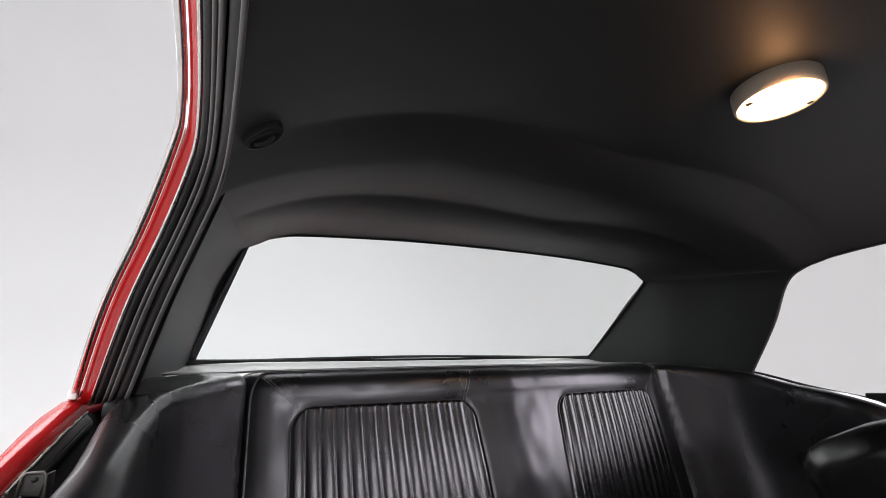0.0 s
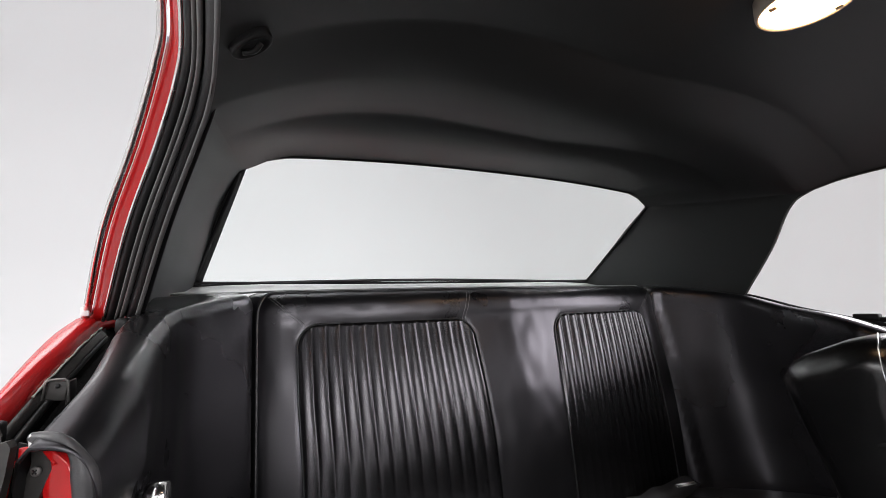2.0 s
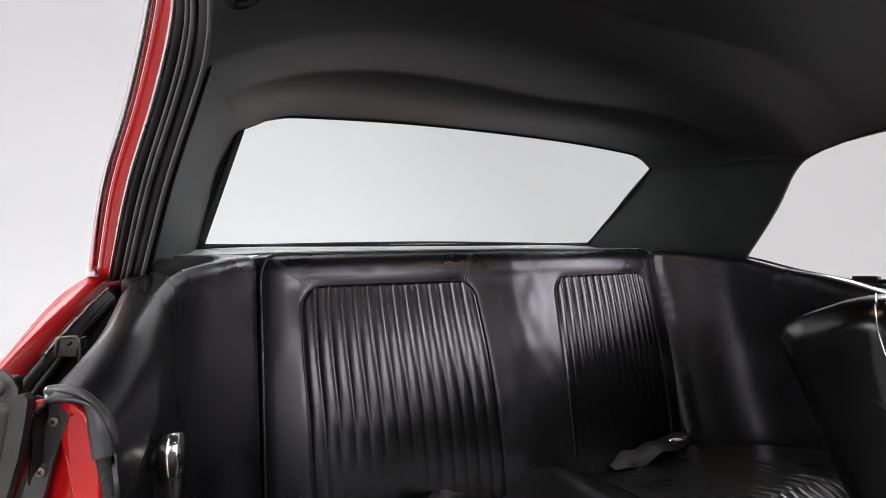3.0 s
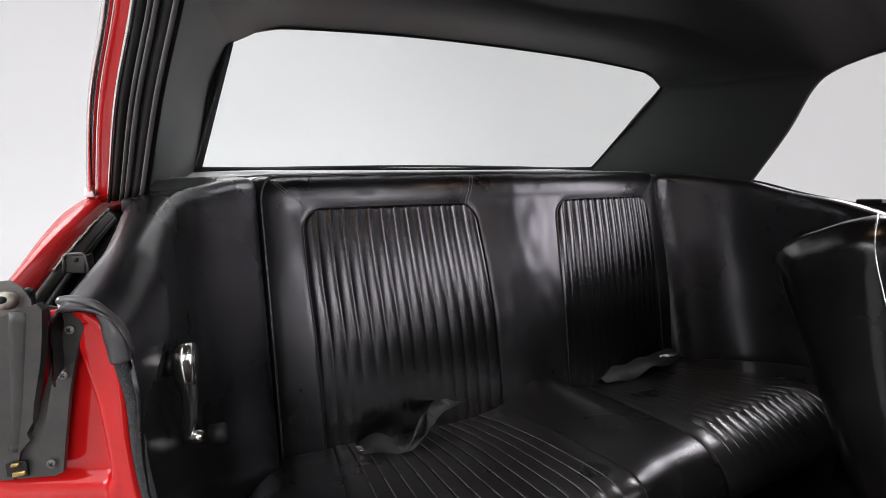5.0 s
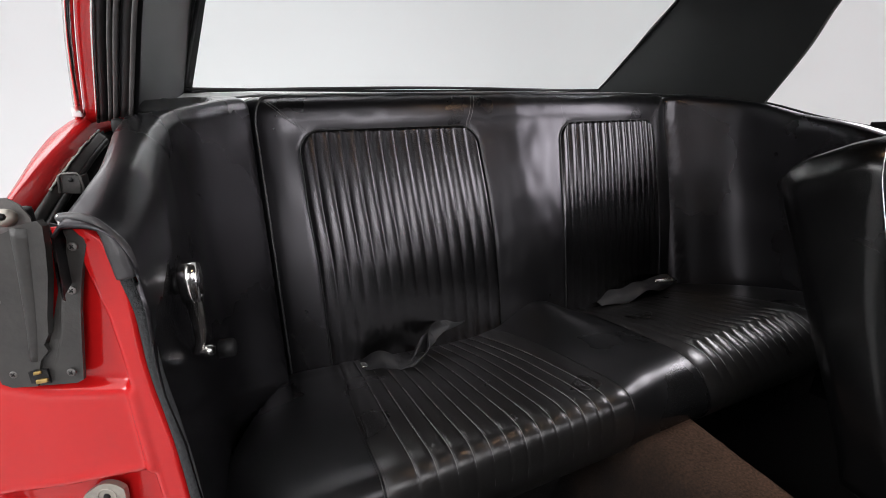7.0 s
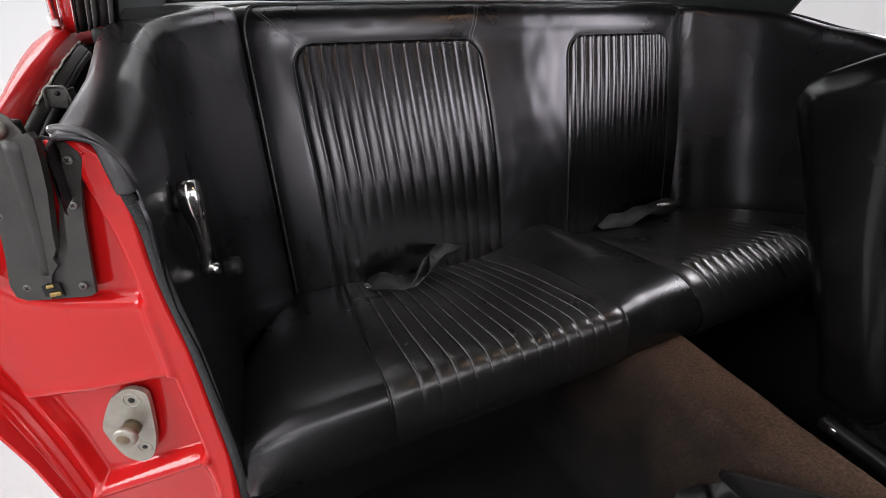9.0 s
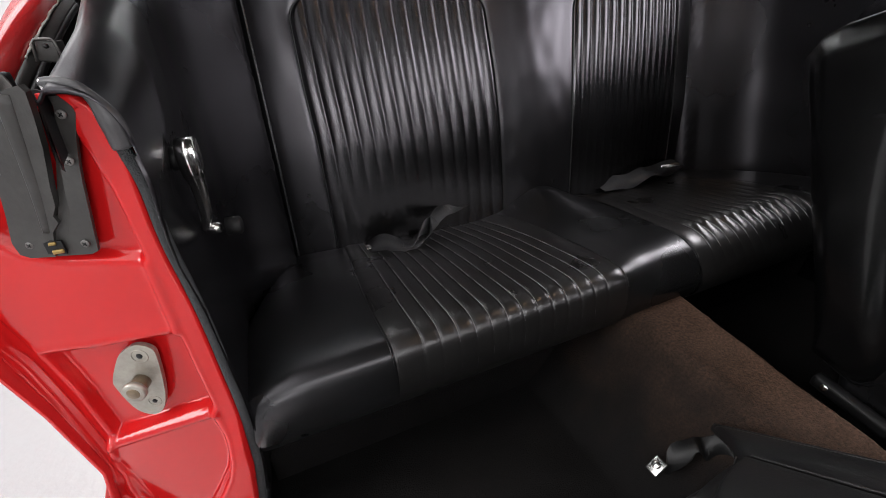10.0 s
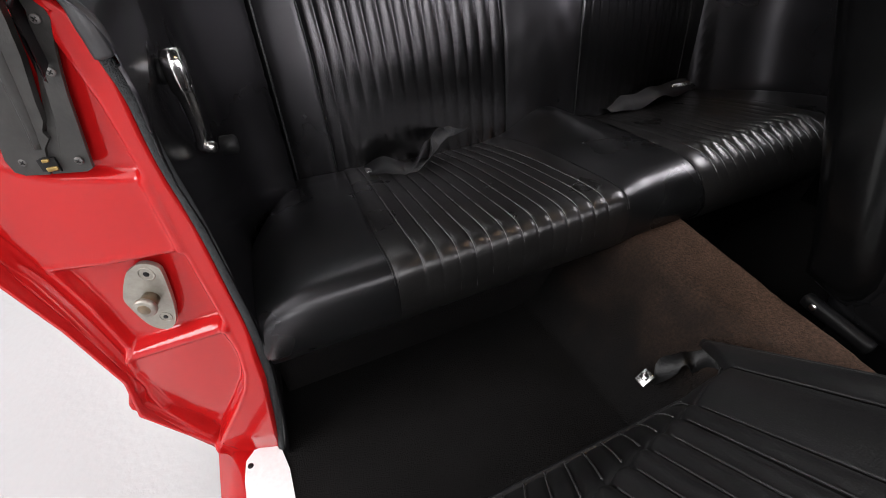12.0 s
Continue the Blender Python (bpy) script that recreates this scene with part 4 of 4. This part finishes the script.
def build_cover_plate():
    plate = thing("jamb_cover_plate", "dusty black rubber cover plate screwed on the door jamb", "cover plate")

    def lay(u, v, w):
        return jamb_point(u, v, 0.012 + w)

    left = [(-0.803, 0.876), (-0.789, 0.880), (-0.772, 0.887), (-0.763, 0.889), (-0.760, 0.884), (-0.762, 0.865), (-0.766, 0.840), (-0.7745, 0.806), (-0.7775, 0.789), (-0.783, 0.780), (-0.781, 0.774), (-0.789, 0.765), (-0.794, 0.750), (-0.797, 0.7405), (-0.817, 0.741), (-0.824, 0.745), (-0.8255, 0.757), (-0.8185, 0.784), (-0.811, 0.82)]
    part("flap", sheet(left, lay, 0.007), GREYRUB, plate, smooth=False)
    # the other flap lies under it and turns in along its free edge
    rows = []
    for z, x0, x1 in ((0.7395, -0.797, -0.768), (0.7425, -0.797, -0.762), (0.752, -0.795, -0.7605), (0.7825, -0.780, -0.755), (0.81, -0.774, -0.750), (0.825, -0.770, -0.7465), (0.845, -0.764, -0.741), (0.866, -0.758, -0.7335), (0.872, -0.755, -0.7345), (0.880, -0.752, -0.741)):
        bend = step(0.77, 0.83, z)
        rows.append([jamb_point(x0 + (x1 - x0) * u, z, 0.0145 - 0.011 * bend * step(0.42, 0.30, u) * (1 - 0.6 * u)) for u in (0, 0.1, 0.2, 0.3, 0.36, 0.42, 0.5, 0.7, 0.9, 1)])
    thicken(part("flap", loft(rows), GREYRUB, plate, smooth=False), 0.0035, 0.0)
    fold = [jamb_point(x, z, 0.0185) for x, z in ((-0.776, 0.883), (-0.780, 0.85), (-0.787, 0.80), (-0.7935, 0.765))]
    part("moulded_rib", tube(spline(fold, 14), 0.0075, 10, 0.4, [1.0 - 0.5 * k / 13 for k in range(14)]), GREYRUB, plate)
    # Dark sheet painting the shade in the gap between the flaps.
    part("slot_shadow_gap", sheet([(-0.766, 0.884), (-0.752, 0.880), (-0.759, 0.84), (-0.768, 0.80), (-0.778, 0.785), (-0.774, 0.81)], lambda u, v, w: jamb_point(u, v, 0.001 + w), 0.002), RUBBER, plate, smooth=False)
    for x, z in ((-0.8085, 0.822), (-0.7515, 0.828), (-0.813, 0.7535), (-0.7685, 0.7515), (-0.7425, 0.866)):
        cross_screw(jamb_point(x, z, 0.0175), (-0.33, -0.94, 0), 0.0038, DULL, plate)
    part("clip_hole", sheet([(-0.801, 0.744), (-0.786, 0.743), (-0.786, 0.7565), (-0.795, 0.7575), (-0.801, 0.755)], lambda u, v, w: jamb_point(u, v, 0.0175 + w), 0.002), RUBBER, plate, smooth=False)
    part("brass_clip", block(jamb_point(-0.791, 0.7465, 0.0205), (0.009, 0.003, 0.004), 0.001), BRASS, plate, "small brass clip")
    part("brass_clip", block(jamb_point(-0.793, 0.7545, 0.0205), (0.006, 0.003, 0.003), 0.001), BRASS, plate, "small brass clip")


def build_striker():
    st = thing("door_striker", "zinc door striker bolted to the red jamb", "door striker")
    base = [(-0.783, 0.621), (-0.771, 0.624), (-0.760, 0.618), (-0.758, 0.606), (-0.764, 0.560), (-0.772, 0.533), (-0.782, 0.522), (-0.794, 0.523), (-0.804, 0.535), (-0.811, 0.562), (-0.811, 0.578), (-0.795, 0.610)]
    part("plate", sheet(rounded(base), lambda u, v, w: jamb_point(u, v, 0.004 + w), 0.006), STEEL, st, smooth=False)
    ax = Vector((-0.33, -0.94, 0.0)).normalized()
    part("pin", disc(jamb_point(-0.7825, 0.574, 0.010), ax, 0.0095, 0.016, 0.002, 24), WORN, st, "worn brown pin")
    head = part("pin_head", disc(jamb_point(-0.7825, 0.574, 0.024), ax, 0.0125, 0.006, 0.002, 24), STEEL, st)
    part("recess", disc(jamb_point(-0.7825, 0.574, 0.0297), ax, 0.0070, 0.0008, 0.0003, 20), WORN, head)
    for x, z, r in ((-0.774, 0.609, 0.0085), (-0.7795, 0.542, 0.0070)):
        seat_ring = part("countersink", tube([jamb_point(x, z, 0.0100) + (Vector((0.94, -0.33, 0)) * math.cos(a) + Vector((0, 0, 1)) * math.sin(a)) * r for a in np.linspace(0, 2 * math.pi, 25)], 0.0009, 6), STEEL, st)
        part("socket", disc(jamb_point(x, z, 0.0096), ax, r * 0.42, 0.0012, 0.0003, 6), RUBBER, seat_ring)


def ribbon(pts, wides, width, thick=0.0016):
    """A strap along pts, with the sideways direction wides."""
    pts = [Vector(p) for p in spline(pts, 40)]
    ws = [Vector(w).normalized() for w in spline(wides, 40)]
    rows = []
    for i, (p, w) in enumerate(zip(pts, ws)):
        d = (pts[min(i + 1, 39)] - pts[max(i - 1, 0)]).normalized()
        n = d.cross(w).normalized() * thick / 2
        w = w * width / 2
        rows.append([p - w - n, p + w - n, p + w + n, p - w + n])
    return loft(rows, close_u=True, caps=True)


def build_belts():
    belt = thing("seat_belt", "grey-black lap belt lying folded on the rear cushion", "seat belt", "lap belts")
    part("webbing", ribbon([(-0.436, 0.820, 0.490), (-0.405, 0.800, 0.505), (-0.376, 0.776, 0.500), (-0.352, 0.768, 0.506), (-0.325, 0.790, 0.520), (-0.296, 0.816, 0.512), (-0.262, 0.838, 0.524), (-0.215, 0.858, 0.528), (-0.165, 0.872, 0.530)],
                           [(0, 1, 0.1), (0.2, 0.8, 0.8), (0.4, 1, 0.0), (0.6, 0.8, 0.5), (0.3, 0.5, 1.0), (-0.1, 0.9, 0.3), (-0.2, 0.6, 0.8), (0, 1, 0.3), (0, 1, 0.1)], 0.036), WEB, belt)
    part("loose_end", ribbon([(-0.372, 0.780, 0.503), (-0.345, 0.765, 0.499), (-0.318, 0.775, 0.507), (-0.300, 0.800, 0.519), (-0.278, 0.824, 0.516)],
                             [(0.4, 1, 0.0), (0.7, 0.7, 0.2), (0.8, 0.2, 0.6), (0.3, 0.5, 0.9), (0.0, 1, 0.3)], 0.032), WEB, belt, "folded loose end of the strap")
    part("buckle_tongue", block((-0.436, 0.812, 0.494), (0.012, 0.018, 0.004), 0.001), CHROME, belt)
    far = thing("seat_belt", "grey-black lap belt with a bright buckle on the rear cushion", "seat belt", "lap belts")
    part("webbing", ribbon([(0.205, 0.852, 0.490), (0.245, 0.838, 0.500), (0.29, 0.835, 0.496), (0.335, 0.828, 0.516), (0.385, 0.835, 0.508), (0.45, 0.855, 0.500), (0.52, 0.88, 0.496)],
                           [(0, 1, 0.2), (0.2, 1, 0.9), (0, 1, 0.2), (-0.2, 1, 1.0), (0, 1, 0.5), (0, 1, 0.2), (0, 1, 0.2)], 0.044), WEB, far)
    part("buckle", block((0.412, 0.818, 0.5235), (0.056, 0.009, 0.005), 0.0012, Matrix.Rotation(radians(-10), 4, "Z") @ Matrix.Rotation(radians(58), 4, "X")), CHROME, far, "bright steel buckle")
    low = thing("seat_belt", "black front seat belt with a chrome end beside the seat", "seat belt", "lap belts")
    part("webbing", ribbon([(-0.170, 0.258, 0.336), (-0.152, 0.254, 0.352), (-0.138, 0.246, 0.372), (-0.120, 0.240, 0.360), (-0.104, 0.226, 0.380), (-0.095, 0.205, 0.372), (-0.085, 0.17, 0.38)],
                           [(0.3, 0.5, 1), (0.2, 1, 0.1), (0.7, 1, -0.4), (0.2, 0.4, 1), (0.6, 1, 0.0), (0.4, 0.3, 1), (0.6, 0.2, 1)], 0.032), DARKWEB, low)
    part("buckle_end", block((-0.182, 0.262, 0.330), (0.026, 0.022, 0.012), 0.003, Matrix.Rotation(radians(-35), 4, "Y")), CHROME, low, "chrome belt end")
    part("push_button", disc((-0.185, 0.262, 0.336), (-0.55, 0, 0.83), 0.006, 0.004), CHROME, low)


def build_sill():
    sill = thing("door_sill_plate", "bright aluminium scuff plate screwed on the door sill", "sill plate")
    outline = [(-0.722, -0.9), (-0.722, 0.42), (-0.730, 0.466), (-0.745, 0.478), (-0.770, 0.476), (-0.784, 0.462), (-0.789, 0.43), (-0.793, -0.9)]
    part("plate", sheet(outline, lambda u, v, w: (u, v, 0.226 + w), 0.003), SCUFF, sill, smooth=False)
    part("screw", disc((-0.778, 0.451, 0.229), (0, 0, 1), 0.0045, 0.002), RUBBER, sill)
    part("screw", disc((-0.778, 0.05, 0.229), (0, 0, 1), 0.0045, 0.002), RUBBER, sill)


def build_hook():
    hook = thing("coat_hook", "small oval black coat hook flat on the headliner", "coat hook")
    c, a = Vector((-0.6050, 0.4725, 1.2512)), Vector((0.026, -0.019, 0.013)).normalized()
    n = Vector((0.42, -0.10, -0.905))
    n = (n - a * n.dot(a)).normalized()
    b = a.cross(n)
    rows = [[c + (a * 0.0235 * math.cos(t) + b * 0.0160 * math.sin(t)) * r + n * h for t in np.linspace(0, 2 * math.pi, 33)[:-1]] for r, h in ((1.0, -0.012), (1.0, 0.001), (0.94, 0.003), (0.80, 0.0035), (0.70, 0.001), (0.3, 0.0), (0.02, 0.0))]
    part("plate", loft(rows, close_u=True), RUBBER, hook)
    part("prong", tube(spline([c - a * 0.012 + n * 0.002, c + n * 0.006 + b * 0.001, c + a * 0.010 + n * 0.003], 10), 0.0028, 8), RUBBER, hook)


def build_slot_fittings():
    seal = thing("window_seal", "black rubber seal and bracket at the window slot", "window seal")
    pts = [(-0.813, y, shoulder_z(y) - 0.022) for y in (0.92, 0.84, 0.76, 0.68, 0.60, 0.53)]
    part("outer_seal", tube(spline([(x + 0.012, y, z - 0.014) for x, y, z in pts], 30), 0.005, 8, 0.7), RUBBER, seal)
    ledge = []
    for x, y, z in spline(pts, 30):
        w = 0.001 + 0.004 * step(0.62, 0.72, y)
        ledge.append([(x + 0.003, y, z + 0.001), (x + 0.006, y, z - 0.003), (x + 0.006 + w, y, z - 0.008), (x + 0.007 + w, y, z - 0.011)])
    thicken(part("slot_ledge", loft(ledge), GREYRUB, seal, "dusty grey ledge inside the slot"), 0.003, 0.0)
    # Shade inside the slot put into a black wall.
    part("slot_wall", loft([[(x + 0.006, y, z - 0.002), (x + 0.012, y + 0.01, z - 0.03)] for x, y, z in spline(pts, 20)]), BLACKC, seal, "inner wall of the slot, its shade coloured black")
    part("bright_lip", tube([(x + 0.005 + 0.0012 * noise.noise((y * 31, 3, 0)), y, z + 0.003 + 0.0018 * noise.noise((y * 43, 0, 0))) for x, y, z in spline(pts, 120)[:84]], 0.0017, 6, 1.0, [0.9 + 0.8 * noise.noise((k * 0.23, 0, 0)) for k in range(84)]), SEALW, seal, "worn ragged bright lip")
    br = thing("window_guide", "grey metal window guide bracket with a screw in the slot", "bracket")
    part("bracket", block((-0.788, 0.650, 0.902), (0.019, 0.006, 0.022), 0.002, Matrix.Rotation(radians(10), 4, "Y")), GREYRUB, br)
    part("bracket_fold", block((-0.779, 0.662, 0.898), (0.003, 0.028, 0.026), 0.001), GREYRUB, br)
    part("bracket_rim", tube([(-0.800, 0.646, 0.893), (-0.798, 0.646, 0.911), (-0.795, 0.646, 0.914), (-0.781, 0.646, 0.914), (-0.7785, 0.646, 0.911), (-0.7765, 0.646, 0.889)], 0.0014, 6), DULL, br, "worn bright edge of the bracket")
    part("screw", disc((-0.787, 0.645, 0.907), (-0.2, -1, 0.1), 0.0025, 0.002), RUBBER, br)
    ro = thing("window_roller", "worn metal window roller at the top of the jamb", "roller")
    part("wheel", disc((-0.797, 0.500, 0.889), (-0.3, -1, 0.25), 0.0075, 0.010, 0.003, 20), STEEL, ro)
    part("axle", disc((-0.7975, 0.490, 0.8915), (-0.3, -1, 0.25), 0.003, 0.004), RUBBER, ro)
    part("roller_bracket", sheet([(-0.812, 0.874), (-0.813, 0.898), (-0.808, 0.905), (-0.799, 0.905), (-0.791, 0.898), (-0.786, 0.886), (-0.786, 0.874)], lambda u, v, w: (u, 0.512 - w, v), 0.003), DULL, ro, "worn grey bracket plate", smooth=False)
    part("carrier", block((-0.799, 0.530, 0.872), (0.014, 0.024, 0.044), 0.004), RUBBER, ro)
    part("guide_tip", block((-0.753, 0.468, 0.888), (0.006, 0.006, 0.010), 0.0022), CHROME, seal, "worn metal tip")
    part("corner_seal", block((-0.766, 0.862, 0.966), (0.022, 0.04, 0.026), 0.008), RUBBER, seal)
    part("white_clip", block((-0.826, 0.905, 0.99), (0.012, 0.02, 0.014), 0.002), WHITEP, seal, "small white clip")


def build_far_seal():
    seal = thing("window_seal", "black rubber seal along the window sill", "window seal")
    pts = [(0.768, 0.50, 0.898), (0.770, 0.60, 0.920), (0.770, 0.70, 0.944), (0.766, 0.80, 0.976), (0.756, 0.88, 0.997)]
    part("sill_seal", tube(spline(pts, 30), 0.005, 8), RUBBER, seal)
    part("end_block", block((0.775, 0.56, 0.922), (0.02, 0.05, 0.014), 0.003), RUBBER, seal)


def build_far_door():
    door = thing("car_door", "closed black-trimmed car door beside the front seat", "car door")
    rows = []
    for y in np.linspace(-0.95, 0.50, 24):
        zt = 0.905 - 0.012 * step(0.5, 0.2, y)
        rows.append([(x, y, z) for x, z in ((0.80, zt - 0.02), (0.795, zt - 0.002), (0.78, zt), (0.755, zt - 0.004), (0.735, zt - 0.03), (0.715, zt - 0.12), (0.705, 0.7), (0.70, 0.5), (0.72, 0.22))])
    part("door_panel", loft(rows), PANEL, door)
    rows = [[(x, y, z) for x, z in ((0.80, 0.90), (0.85, 0.88), (0.90, 0.80), (0.915, 0.63), (0.89, 0.44), (0.82, 0.20))] for y in np.linspace(-0.95, 0.50, 10)]
    part("door_skin", loft(rows), RED, door)
    part("lock_knob", tube([(0.77, 0.505, 0.90), (0.77, 0.505, 0.922)], 0.006, 8), RUBBER, door)
    part("latch", block((0.785, 0.53, 0.915), (0.03, 0.06, 0.012), 0.003), RUBBER, door)


build_crank()
build_cover_plate()
build_striker()
build_belts()
build_sill()
build_hook()
build_slot_fittings()
build_far_seal()
build_far_door()
